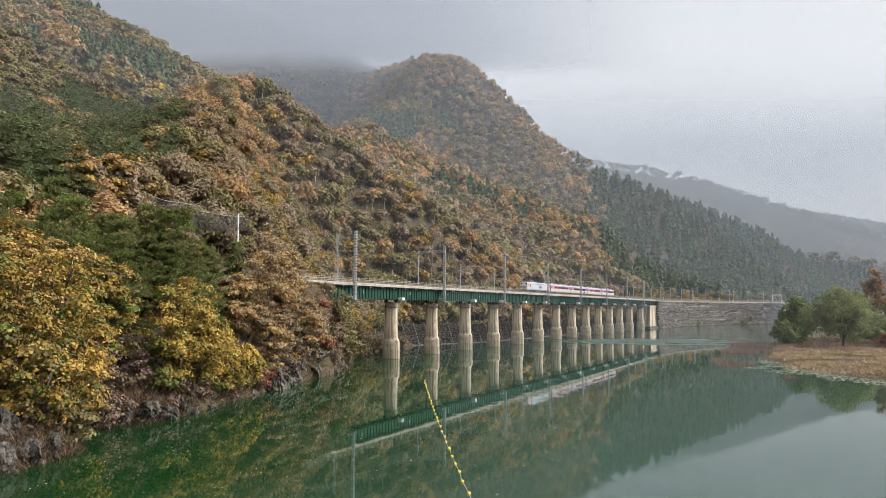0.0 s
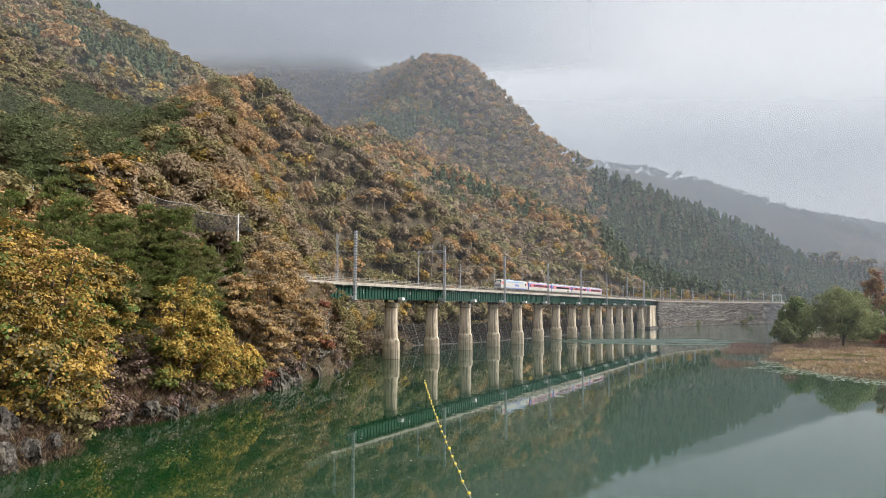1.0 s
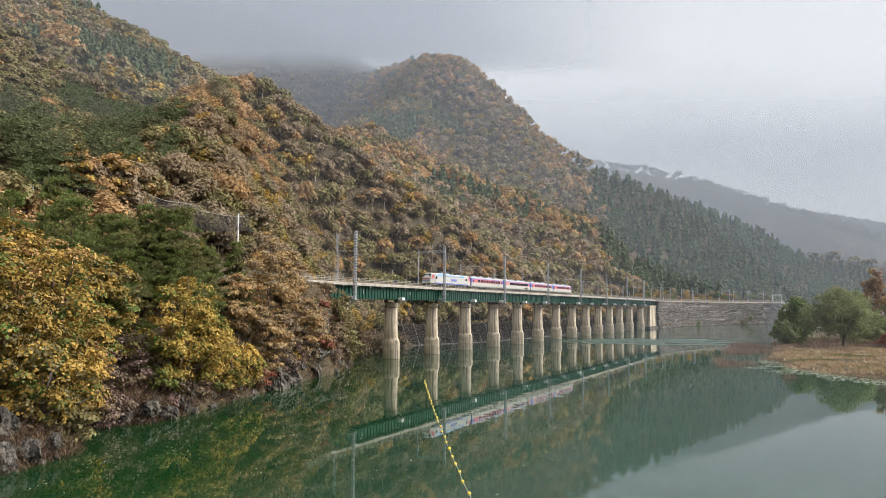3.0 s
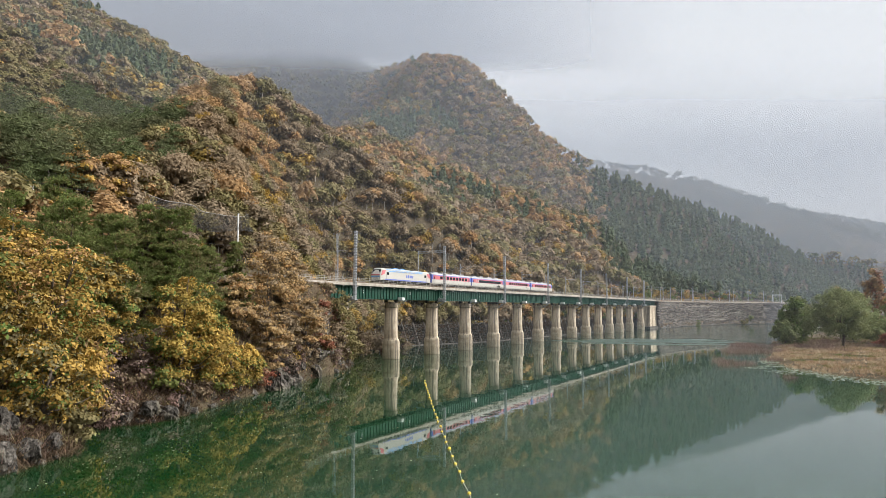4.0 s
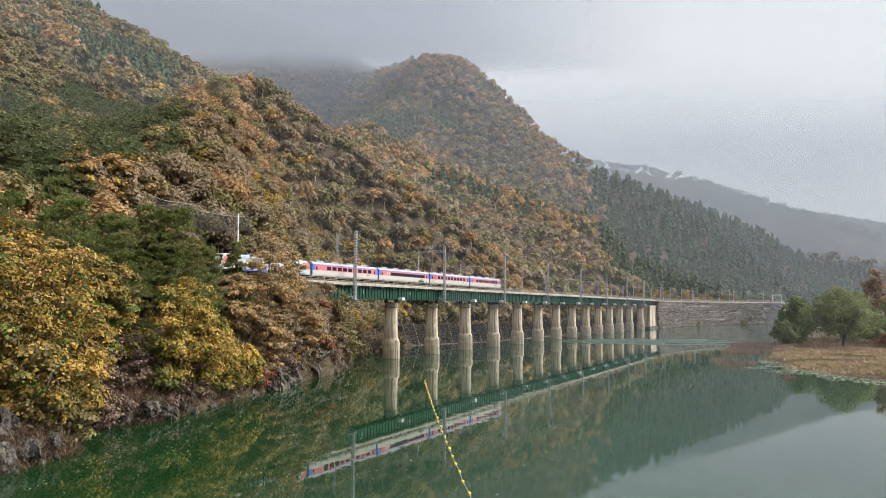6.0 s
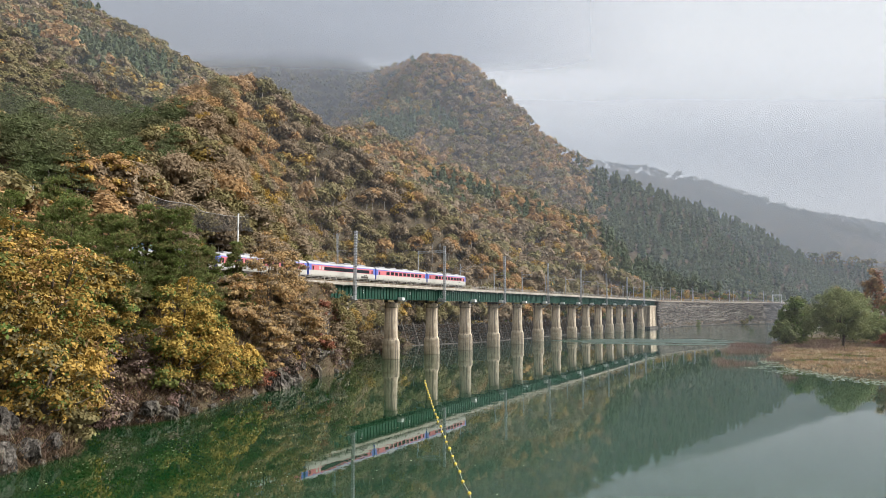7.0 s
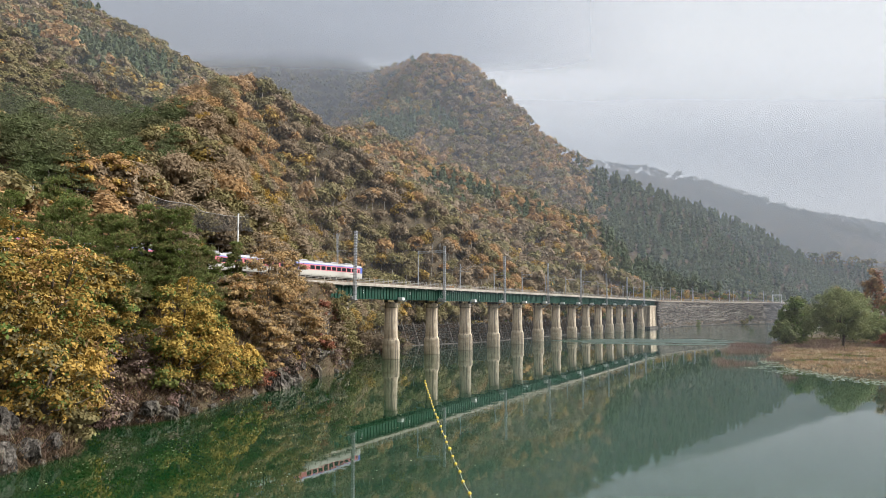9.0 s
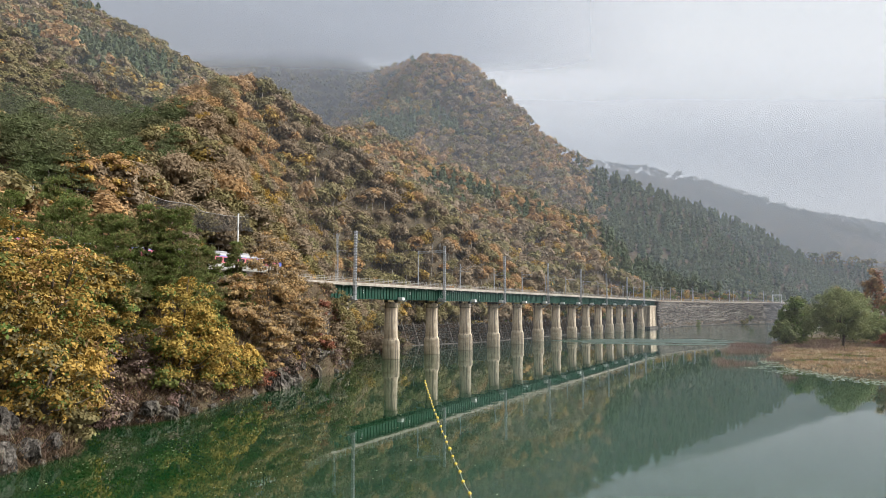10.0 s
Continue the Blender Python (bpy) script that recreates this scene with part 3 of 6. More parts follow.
def pine_crown(rng, r, h, z0, tiers, leaves, size):
    """A pine: flat, ragged plates of needle tufts at the ends of the boughs."""
    t = rng.random(tiers)
    reach = r * (1.0 - 0.75 * t) * rng.uniform(0.3, 1.0, tiers)
    a = rng.uniform(0, 2 * np.pi, tiers)
    mid = np.stack([reach * np.cos(a), reach * np.sin(a), z0 + h * (t * 0.95 + 0.03)], 1)
    rad = r * rng.uniform(0.2, 0.36, tiers) * (1.1 - 0.5 * t)
    tufts = leaves // 16
    which = rng.choice(tiers, tufts, p=rad ** 2 / (rad ** 2).sum())
    d = sphere_points(rng, tufts)
    c = mid[which] + d * rad[which][:, None] * np.array([1, 1, 0.3]) * rng.uniform(0.3, 1.05, (tufts, 1))
    c, which, d = (np.repeat(v, 16, axis=0) for v in (c, which, d))
    way = d * np.array([0.8, 0.8, 0.2]) + np.array([0, 0, 0.55]) + rng.normal(0, 0.55, (len(c), 3))
    return needles(rng, c + rng.normal(0, 0.06, c.shape), way, size, size * 0.25), mid, which


def cone_crown(rng, r, h, z0, leaves, size):
    """A plantation conifer: a ragged spire."""
    t = rng.random(leaves) ** 1.4
    a = rng.uniform(0, 2 * np.pi, leaves)
    rr = r * (1 - t) ** 0.8 * (0.75 + 0.25 * np.sin(t * 40)) * rng.uniform(0.7, 1.05, leaves)
    c = np.stack([rr * np.cos(a), rr * np.sin(a), z0 + h * t], 1)
    return cards(rng, c, np.stack([np.cos(a), np.sin(a), np.full(leaves, 0.7)], 1), size, 0.5, 1.7)


def card_mesh(name, q, mats, index=None):
    n, k = q.shape[:2]
    return array_mesh(name, q.reshape(-1, 3), np.arange(n * k).reshape(n, k), mats, index)


def trunk_and_limbs(rng, h, r, mids, base=0.0):
    """A tapered, slightly crooked trunk and the limbs that reach into the clumps."""
    bm = bmesh.new()
    pts = [Vector((0, 0, base - 0.8))]
    for k in range(1, 6):
        pts.append(Vector((rng.normal(0, 0.025) * h, rng.normal(0, 0.025) * h, base + (h - base) * k / 5 * 0.9)))
    for k in range(5):
        rod(bm, pts[k], pts[k + 1], r * (1 - k * 0.17), r * (1 - (k + 1) * 0.17), 8)
    for m in mids:
        m = Vector(m)
        k = min(4, max(1, int((m.z - base) / (h - base) * 4)))
        a = pts[k]
        e = a.lerp(m, 0.5) + Vector((0, 0, -0.04 * h))
        rod(bm, a, e, r * 0.38, r * 0.26, 6)
        rod(bm, e, m, r * 0.26, r * 0.08, 5)
    return bm


def tree(name, label, kind, x, y, h, r, leaves, size, mats, seed, bare=0.18, trunk=0.22, lumps=16, group="trees on the bank", droop=0.0, sink=0.3, flat=0.5):
    rng = np.random.default_rng(seed)
    z = float(height(np.array([x]), np.array([y]))[0])
    ob = thing(name, label, "tree", pose(x, y, max(z, 0.1) - sink), group)
    if kind == "pine":
        q, mids, which = pine_crown(rng, r, h * (1 - bare), h * bare, lumps, leaves, size)
    else:
        q, mids, which = broad_crown(rng, r, h * (1 - bare), h * bare, lumps, leaves, size, droop, flat=flat)
    part("trunk", trunk_and_limbs(rng, h, trunk, mids[:12]), M["bark"], ob, smooth=True)
    tone = (rng.random(lumps)[which] + rng.normal(0, 0.12, len(q))).clip(0, 0.999)
    idx = np.minimum((tone ** 1.3 * len(mats)).astype(int), len(mats) - 1)
    link("crown", card_mesh("crown", q, [M[m] for m in mats], idx), ob)
    return ob


ICO = (1 + 5 ** 0.5) / 2
ICO_V = np.array([(-1, ICO, 0), (1, ICO, 0), (-1, -ICO, 0), (1, -ICO, 0), (0, -1, ICO), (0, 1, ICO), (0, -1, -ICO), (0, 1, -ICO), (ICO, 0, -1), (ICO, 0, 1), (-ICO, 0, -1), (-ICO, 0, 1)]) / math.hypot(1, ICO)
ICO_F = np.array([(0, 11, 5), (0, 5, 1), (0, 1, 7), (0, 7, 10), (0, 10, 11), (1, 5, 9), (5, 11, 4), (11, 10, 2), (10, 7, 6), (7, 1, 8),
                  (3, 9, 4), (3, 4, 2), (3, 2, 6), (3, 6, 8), (3, 8, 9), (4, 9, 5), (2, 4, 11), (6, 2, 10), (8, 6, 7), (9, 8, 1)])


def with_blobs(rng, tris, mid, rad):
    """Loose leaf triangles together with the dense, uneven inner masses that they cover."""
    k = len(mid)
    blob = ICO_V[None] * rad[:, None, :] * rng.uniform(0.6, 1.2, (k, 12, 1)) + mid[:, None, :]
    v = np.concatenate([blob.reshape(-1, 3), tris.reshape(-1, 3)])
    f = np.concatenate([(np.arange(k)[:, None, None] * 12 + ICO_F[None]).reshape(-1, 3), np.arange(len(tris) * 3).reshape(-1, 3) + 12 * k])
    return v, f


def round_shape(rng, lumps, leaves, size, core=0.62):
    """A broadleaf crown of unit radius: billows over a dome, each with its own leaves."""
    d = sphere_points(rng, lumps)
    d[:, 2] = np.where(d[:, 2] < -0.3, -d[:, 2], d[:, 2])
    rad = rng.uniform(0.26, 0.46, lumps)
    mid = d * np.array([0.64, 0.64, 0.62]) * rng.uniform(0.75, 1.1, (lumps, 1)) + np.array([0, 0, 1.05])
    which = rng.choice(lumps, leaves, p=rad ** 2 / (rad ** 2).sum())
    off = sphere_points(rng, leaves)
    off[:, 2] = np.where(off[:, 2] < -0.2, -off[:, 2], off[:, 2])
    c = mid[which] + off * (rad[which] * rng.uniform(0.75, 1.25, leaves))[:, None]
    out = 0.7 * off + 0.6 * (c - np.array([0, 0, 0.9])) + np.array([0, 0, 0.2])
    q = cards(rng, c, out, size, 0.4, 1.5)[:, (0, 1, 3)]
    m = np.concatenate([mid, [(0, 0, 0.9)]])
    r = np.concatenate([rad * core, [0.40 if core else 0.2]])
    if core < 0.3:
        m, r = m[-1:], r[-1:]
    return with_blobs(rng, q, m, r[:, None] * np.array([1, 1, 0.9]))


def needles(rng, base, way, length, width):
    """Thin triangles from their bases to their tips."""
    n = len(base)
    way = way / (np.linalg.norm(way, axis=1)[:, None] + 1e-9)
    side = np.cross(way, rng.normal(0, 1, (n, 3)))
    side *= (width / 2) / (np.linalg.norm(side, axis=1)[:, None] + 1e-9)
    return np.stack([base - side, base + side, base + way * (length * rng.uniform(0.6, 1.3, n))[:, None]], 1)


def pine_shape(rng, tiers, leaves, length):
    """A spreading pine: ragged plates of needles on level boughs."""
    t = np.linspace(0.02, 1.0, tiers)
    reach = (1.0 - 0.7 * t) * rng.uniform(0.3, 0.8, tiers)
    a = np.arange(tiers) * 2.4 + rng.uniform(-0.5, 0.5, tiers)
    mid = np.stack([reach * np.cos(a), reach * np.sin(a), 0.6 + 1.7 * t], 1)
    rad = rng.uniform(0.34, 0.52, tiers) * (1.1 - 0.45 * t)
    which = rng.choice(tiers, leaves, p=rad ** 2 / (rad ** 2).sum())
    d = sphere_points(rng, leaves)
    d[:, 2] = np.abs(d[:, 2])
    c = mid[which] + d * rad[which][:, None] * np.array([1, 1, 0.34]) * rng.uniform(0.7, 1.05, (leaves, 1))
    q = needles(rng, c, d * np.array([1, 1, 0.3]) + np.array([0, 0, 0.45]) + rng.normal(0, 0.3, (leaves, 3)), length, length * 0.34)
    return with_blobs(rng, q, mid, rad[:, None] * np.array([0.5, 0.5, 0.13]))


def spire_shape(rng, leaves, size):
    """A plantation conifer with a dense inner spire."""
    q = cone_crown(rng, 0.9, 2.1, 0.2, leaves, size)[:, (0, 1, 3)]
    z = np.array([0.5, 1.0, 1.5, 1.95])
    mid = np.stack([rng.normal(0, 0.04, 4), rng.normal(0, 0.04, 4), z], 1)
    return with_blobs(rng, q, mid, np.array([[0.55, 0.55, 0.45], [0.42, 0.42, 0.42], [0.27, 0.27, 0.4], [0.12, 0.12, 0.4]]))


def seen_from_camera(x, y, z):
    """Which trees show over the ground from the camera at the origin, and which are hidden."""
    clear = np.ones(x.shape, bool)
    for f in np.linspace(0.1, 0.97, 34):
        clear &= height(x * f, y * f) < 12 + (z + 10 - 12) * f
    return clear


def forest(name, label, spots, makers, mats, seed):
    """One sheet of woodland: every tree a crown of its own, from a few shapes turned and scaled; simpler crowns where
    the camera can't see.
    """
    rng = np.random.default_rng(seed)
    out, tri, index = [], [], []
    shapes = [[mk(np.random.default_rng(seed + 31 * k + j)) for j in range(6)] for k, mk in enumerate(makers)]
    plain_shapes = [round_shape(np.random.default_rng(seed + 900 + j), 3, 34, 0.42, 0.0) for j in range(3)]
    stem = np.array([(0.06, 0, -0.3), (-0.03, 0.05, -0.3), (-0.03, -0.05, -0.3), (0.02, 0.02, 1.5)])
    stem_f = np.array([(0, 1, 3), (1, 2, 3), (2, 0, 3)])
    at = np.array([s[:3] for s in spots])
    clear = seen_from_camera(at[:, 0], at[:, 1], at[:, 2])
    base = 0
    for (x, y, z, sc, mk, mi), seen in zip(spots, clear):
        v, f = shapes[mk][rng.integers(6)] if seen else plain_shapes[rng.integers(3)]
        a = rng.uniform(0, 2 * np.pi)
        ca, sa = math.cos(a) * sc, math.sin(a) * sc
        hh = sc * rng.uniform(0.8, 1.25)
        q = np.concatenate([v, stem])
        out.append(np.stack([q[:, 0] * ca - q[:, 1] * sa + x, q[:, 0] * sa + q[:, 1] * ca + y, q[:, 2] * hh + z], 1))
        tri += [f + base, stem_f + base + len(v)]
        base += len(q)
        index += [np.full(len(f), mi), np.full(3, len(mats) - 1)]
    me = array_mesh(name, np.concatenate(out), np.concatenate(tri), [M[m] for m in mats], np.concatenate(index))
    tagged(link(name, me), label, "woodland", kind="stuff")


FOREST_MATS = ["brown", "orange", "olive", "spruce", "green", "yellow", "pale_bark"]
HILL_MATS = ["brown", "orange", "olive", "hill_pine", "green", "yellow", "pale_bark"]


def scatter(seed, x0, x1, y0, y1, step, keep):
    rng = np.random.default_rng(seed)
    X, Y = np.meshgrid(np.arange(x0, x1, step), np.arange(y0, y1, step))
    X = (X + rng.uniform(-0.45, 0.45, X.shape) * step).ravel()
    Y = (Y + rng.uniform(-0.45, 0.45, Y.shape) * step).ravel()
    Z = height(X, Y)
    ok = keep(X, Y, Z)
    ok &= height(X, Y + 12) - Z > -7.0
    return X[ok], Y[ok], Z[ok], rng


def wood_kind(x, y, rng):
    """Which leaves grow where: pines in stands, the rest in drifts of brown, rust and olive."""
    n1, n2 = wave_noise(x, y, 70, 11) + 0.5 * wave_noise(x, y, 25, 12), wave_noise(x, y, 50, 13) + 0.6 * wave_noise(x, y, 18, 14)
    pine_slope = smooth(0, 40, x - 95 - 0.16 * (y - 500)) * (y > 470) * (y < 1100)
    kind = np.where(n1 > 0.42, 1, np.where(n1 < -0.25, 2, 0))
    kind = np.where((x > -75) & (y < 345) & (n1 < -0.2), 2, kind)
    u = rng.random(len(x))
    kind = np.where(u < 0.34, 2, np.where(u > 0.92, 5, np.where(u > 0.85, 1, kind)))
    left_pines = (n2 > np.where(y < 260, 0.24, 0.45)) & (x < -60)
    kind = np.where(left_pines | (n2 > 0.85), 3, kind)
    kind = np.where((x < -140) & (kind != 3) & (rng.random(len(x)) < 0.45), 2, kind)
    kind = np.where((y > 860) & (x < 60), 2, kind)
    return np.where(pine_slope > rng.random(len(x)) * 0.9 + 0.08, 3, kind)


def build_forest():
    broad = lambda lumps, k, s, core=0.62: (lambda rng: round_shape(rng, lumps, k, s, core))
    conif = lambda k, s: (lambda rng: spire_shape(rng, k, s))
    pinec = lambda k, s: (lambda rng: pine_shape(rng, 13, k, s))
    view = lambda x, y, m: (np.abs(x) < y * 0.66 + m)

    def side(x, y):
        s, r = (x - AX) * SX + (y - AY) * SY, (x - AX) * RX + (y - AY) * RY
        return s, r

    def keep_near(x, y, z):
        s, r = side(x, y)
        return (z > 1.5) & (shore_distance(x, y, LEFT_SHORE) > 3) & (((r < -6.5) & (s < 292)) | (r < -14)) & view(x, y, 12) & (y < 330) & (np.hypot(x + 57.5, (y - 161) * 0.42) > 5.2)

    def spots(X, Y, Z, rng, lo, hi, pine_maker):
        kind = wood_kind(X, Y, rng)
        rows = []
        for x, y, z, k in zip(X, Y, Z, kind):
            rows.append((x, y, z - 0.5, rng.uniform(lo, hi), pine_maker if k == 3 else 0, int(k)))
        return rows

    X, Y, Z, rng = scatter(3, -150, 60, 60, 215, 3.0, lambda x, y, z: keep_near(x, y, z) & (y < 212))
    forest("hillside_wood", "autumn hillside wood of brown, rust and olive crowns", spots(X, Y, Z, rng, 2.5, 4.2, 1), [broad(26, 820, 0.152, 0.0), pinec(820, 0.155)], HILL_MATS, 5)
    X, Y, Z, rng = scatter(13, -260, 60, 212, 332, 4.4, lambda x, y, z: keep_near(x, y, z) & (y >= 212))
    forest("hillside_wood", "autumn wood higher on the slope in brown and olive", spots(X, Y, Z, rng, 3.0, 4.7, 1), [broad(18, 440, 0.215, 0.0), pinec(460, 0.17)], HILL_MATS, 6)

    def keep_slope(x, y, z):
        s, r = side(x, y)
        return (r < -7) & (r > -55) & (s > -45) & (s < 75) & (z > 6) & (y < 240)

    X, Y, Z, rng = scatter(23, -75, 20, 120, 240, 3.0, keep_slope)
    rows = [(x, y, z - 0.4, rng.uniform(1.5, 2.6), 0, int(rng.choice([0, 2, 1, 5], p=[0.42, 0.38, 0.14, 0.06]))) for x, y, z in zip(X, Y, Z)]
    forest("slope_scrub", "brown and olive scrub and saplings on the steep slope", rows, [broad(10, 230, 0.23, 0.0)], HILL_MATS, 27)

    def keep_far(x, y, z):
        s, r = side(x, y)
        rr = np.where(s > BEND, RADIUS - np.hypot(x - (AX + BEND * SX + RADIUS * RX), y - (AY + BEND * SY + RADIUS * RY)), r)
        return (z > 3) & (y >= 330) & view(x, y, 30) & (rr < -13)

    X, Y, Z, rng = scatter(4, -520, 700, 330, 820, 6.5, keep_far)
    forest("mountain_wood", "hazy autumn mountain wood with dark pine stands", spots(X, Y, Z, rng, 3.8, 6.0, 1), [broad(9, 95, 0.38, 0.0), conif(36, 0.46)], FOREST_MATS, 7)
    def keep_line(x, y, z):
        s, r = side(x, y)
        rr = np.where(s > BEND, RADIUS - np.hypot(x - (AX + BEND * SX + RADIUS * RX), y - (AY + BEND * SY + RADIUS * RY)), r)
        return (rr < -6.5) & (rr > -20) & (s > 45) & (s < 600) & (z > 3)

    X, Y, Z, rng = scatter(15, -10, 420, 190, 640, 4.0, keep_line)
    rows = [(x, y, z - 0.3, rng.uniform(1.3, 3.0), 0, int(rng.choice([2, 5, 4, 0, 1], p=[0.40, 0.28, 0.22, 0.07, 0.03]))) for x, y, z in zip(X, Y, Z)]
    forest("lineside_scrub", "yellow-green scrub and saplings along the far line", rows, [broad(9, 150, 0.33, 0.0)], FOREST_MATS, 17)
    X, Y, Z, rng = scatter(6, -700, 700, 820, 1260, 12.0, keep_far)
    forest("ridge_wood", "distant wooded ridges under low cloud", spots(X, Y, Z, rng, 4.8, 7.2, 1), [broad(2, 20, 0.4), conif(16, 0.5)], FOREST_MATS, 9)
    X, Y, Z, rng = scatter(8, 300, 2600, 1100, 2750, 26.0, lambda x, y, z: (z > 12) & view(x, y, 60))
    rows = [(x, y, z, sc, 0, int(rng.choice([3, 2, 0], p=[0.6, 0.3, 0.1]))) for x, y, z, sc in zip(X, Y, Z, rng.uniform(8, 11, len(X)))]
    forest("far_wood", "faint blue-green woods on far hills", rows, [broad(3, 20, 0.7, 0.0), broad(3, 20, 0.7, 0.0)], FOREST_MATS, 10)


def build_bank_trees():
    """The trees that stand between the water and the line."""
    oak = "autumn oak with yellow and olive leaves on the rocky bank"
    for i, (x, y, h, r) in enumerate(((-35.8, 62, 17.5, 6.2), (-36.5, 54, 15, 5.2), (-33.2, 57.5, 9, 4.2), (-35.6, 65.5, 6.5, 3.6), (-28.6, 90, 7, 3.8), (-27.5, 96.5, 6, 3.2), (-38, 69.5, 12, 5.0), (-30.3, 80.5, 15.5, 5.8), (-30.5, 86, 10, 4.6), (-42, 66, 17, 5.4), (-37.4, 75.8, 15.5, 4.4), (-39.5, 71.5, 17, 4.6))):
        tree("oak_tree", oak, "broad", x, y, h, r, 13500, 0.215, ["gold", "yellow", "green", "gold", "yellow"] if x > -31 else ["yellow", "olive", "yellow", "green"] if i % 3 else ["yellow", "green", "orange", "yellow"], 100 + i, 0.03, 0.24, 120, droop=1.2, flat=0.34)
    for i, (x, y, h, r) in enumerate(((-28.3, 110, 17.5, 5.8), (-26.5, 104, 10, 4), (-31, 102, 10, 3.8), (-24, 118, 11, 4.2), (-27.5, 120, 13, 3.8))):
        tree("oak_tree", "russet-brown oak holding dry leaves above the water", "broad", x, y, h, r, 8000, 0.245, ["russet", "brown", "russet", "orange"], 130 + i, 0.05, 0.22, 90, flat=0.42)
    for i, (x, y, h, r) in enumerate(((-35.5, 90, 16, 6.2), (-43, 77, 17.5, 6.0), (-48, 84, 14.5, 5.0), (-33.5, 96, 13, 4.0), (-38, 79, 14.5, 4.6), (-32, 104.5, 13, 2.8), (-46, 71, 17, 5), (-40.5, 86, 13, 5), (-45, 90.5, 10, 4.6), (-37.5, 98, 8, 4), (-38.6, 88, 15.5, 4.2), (-36.4, 88.5, 15.5, 3.8))):
        tree("pine_tree", "dark green red-barked pine with ragged flat boughs", "pine", x, y, h, r, 24000, 0.42, ["pine", "olive", "pine", "green"], 160 + i, 0.14, 0.24, 80)
    for i, (x, y, h, r, m) in enumerate(((-31.5, 78.5, 7, 3.2, "green"), (-20.8, 136, 13, 3.0, "olive"), (-19.6, 144, 9, 2.8, "olive"), (-24.5, 141, 8, 3.0, "brown"), (-32.4, 60.5, 3.5, 2.4, "olive"), (-23.0, 131, 5.5, 2.8, "red"), (-21, 141, 8, 2.8, "olive"), (-24, 126, 6, 3.0, "brown"), (-17.5, 190, 5.5, 3.4, "brown"), (-14.5, 206, 5.5, 3.6, "olive"), (-20.5, 180, 7, 3.6, "brown"), (-12.5, 216, 5, 3.2, "twig"), (-22.5, 166, 7, 3.2, "olive"), (-24.5, 157, 8, 3.4, "brown"), (-21, 173, 5, 3, "twig"), (-16.5, 198, 4.5, 3, "red"),
                                         (-22.8, 147.5, 4.5, 2.8, "twig"), (-22.2, 153, 4, 2.6, "brown"), (-21.6, 138, 4, 2.4, "red"), (-23, 146, 3.5, 2.2, "brown"), (-22.3, 142, 3.5, 2.2, "olive"), (-21.2, 134, 3.5, 2.2, "brown"), (-20.8, 130.5, 3, 2, "twig"), (-36, 74.5, 6, 3.4, "twig"), (-33.5, 76, 5, 2.8, "twig"), (-27, 98, 5, 2.8, "red"), (-25, 108, 5.5, 3.2, "twig"), (-29.5, 90, 6, 3.2, "brown"),
                                         (-22.5, 125, 4.5, 2.6, "red"), (-34.5, 70, 5, 3, "twig"), (-26, 114, 6, 3, "brown"), (-39.5, 71, 7, 3.2, "olive"))):
        tree("shrub", {"green": "fresh green broadleaf bush low on the bank", "olive": "olive-green bush hanging over the water", "red": "reddish-brown autumn shrub on the rocks",
                       "brown": "brown-leaved shrub on the steep bank", "twig": "tangle of bare dead brushwood on the slope"}[m],
             "broad", x, y, h, r, 2500 if m != "twig" else 1500, 0.26 if m != "twig" else 0.2, [m, "olive" if m in ("green", "olive") else "brown"], 200 + i, 0.02, 0.10, 30, "shrubs on the bank")
    for i, (x, y, h, r) in enumerate(((-58, 117, 11, 4.4), (-61, 112, 10, 4.0), (-55, 123, 9, 3.6))):
        tree("maple_tree", "bright orange autumn tree behind the railway", "broad", x, y, h, r, 5500, 0.32, ["orange", "yellow"], 240 + i, 0.1, 0.2, 46, "trees behind the line")
    # low growth hanging over the waterline
    rng = np.random.default_rng(44)
    k = 0
    for (ax, ay), (bx, by) in zip(LEFT_SHORE[2:11], LEFT_SHORE[3:12]):
        n = max(1, int(math.hypot(bx - ax, by - ay) / 3.6))
        for j in range(n):
            u = (j + rng.random()) / n
            if not 58 < ay + (by - ay) * u < 99 and ay + (by - ay) * u < 113 or 71.5 < ay + (by - ay) * u < 77:
                continue
            m = ["brown", "olive", "yellow", "twig", "brown", "green", "red"][k % 7]
            tree("shrub", "low %s bush hanging over the waterline" % {"brown": "brown-leaved", "olive": "olive-green", "yellow": "yellow-leaved", "twig": "bare twiggy", "green": "green", "red": "reddish"}[m],
                 "broad", ax + (bx - ax) * u - 1.0, ay + (by - ay) * u, rng.uniform(2.2, 4.2), rng.uniform(1.6, 2.4), 1000, 0.22, [m, "litter"], 400 + k, 0.0, 0.06, 22, "shrubs on the bank", 0.8, 0.6)
            k += 1
    # the flat right bank
    tree("willow_tree", "wide grey-green willow with a dark trunk on the flat bank", "broad", 119.5, 205, 18.8, 11.6, 26000, 0.28, ["willow"], 300, 0.12, 0.45, 150, "trees on the flat bank", 4.0)
    for i, (x, y, h, r, m) in enumerate(((117, 226, 16, 6.6, "green"), (125, 240, 17, 7, "willow"), (111, 222, 9, 4.2, "willow"), (150, 222, 17, 8, "willow"), (140, 232, 18, 8, "willow"), (136, 214, 11, 6, "willow"))):
        tree("willow_tree", "full green riverside willow on the flat bank", "broad", x, y, h, r, 10000, 0.36, [m], 310 + i, 0.02, 0.3, 90, "trees on the flat bank", 3.0)
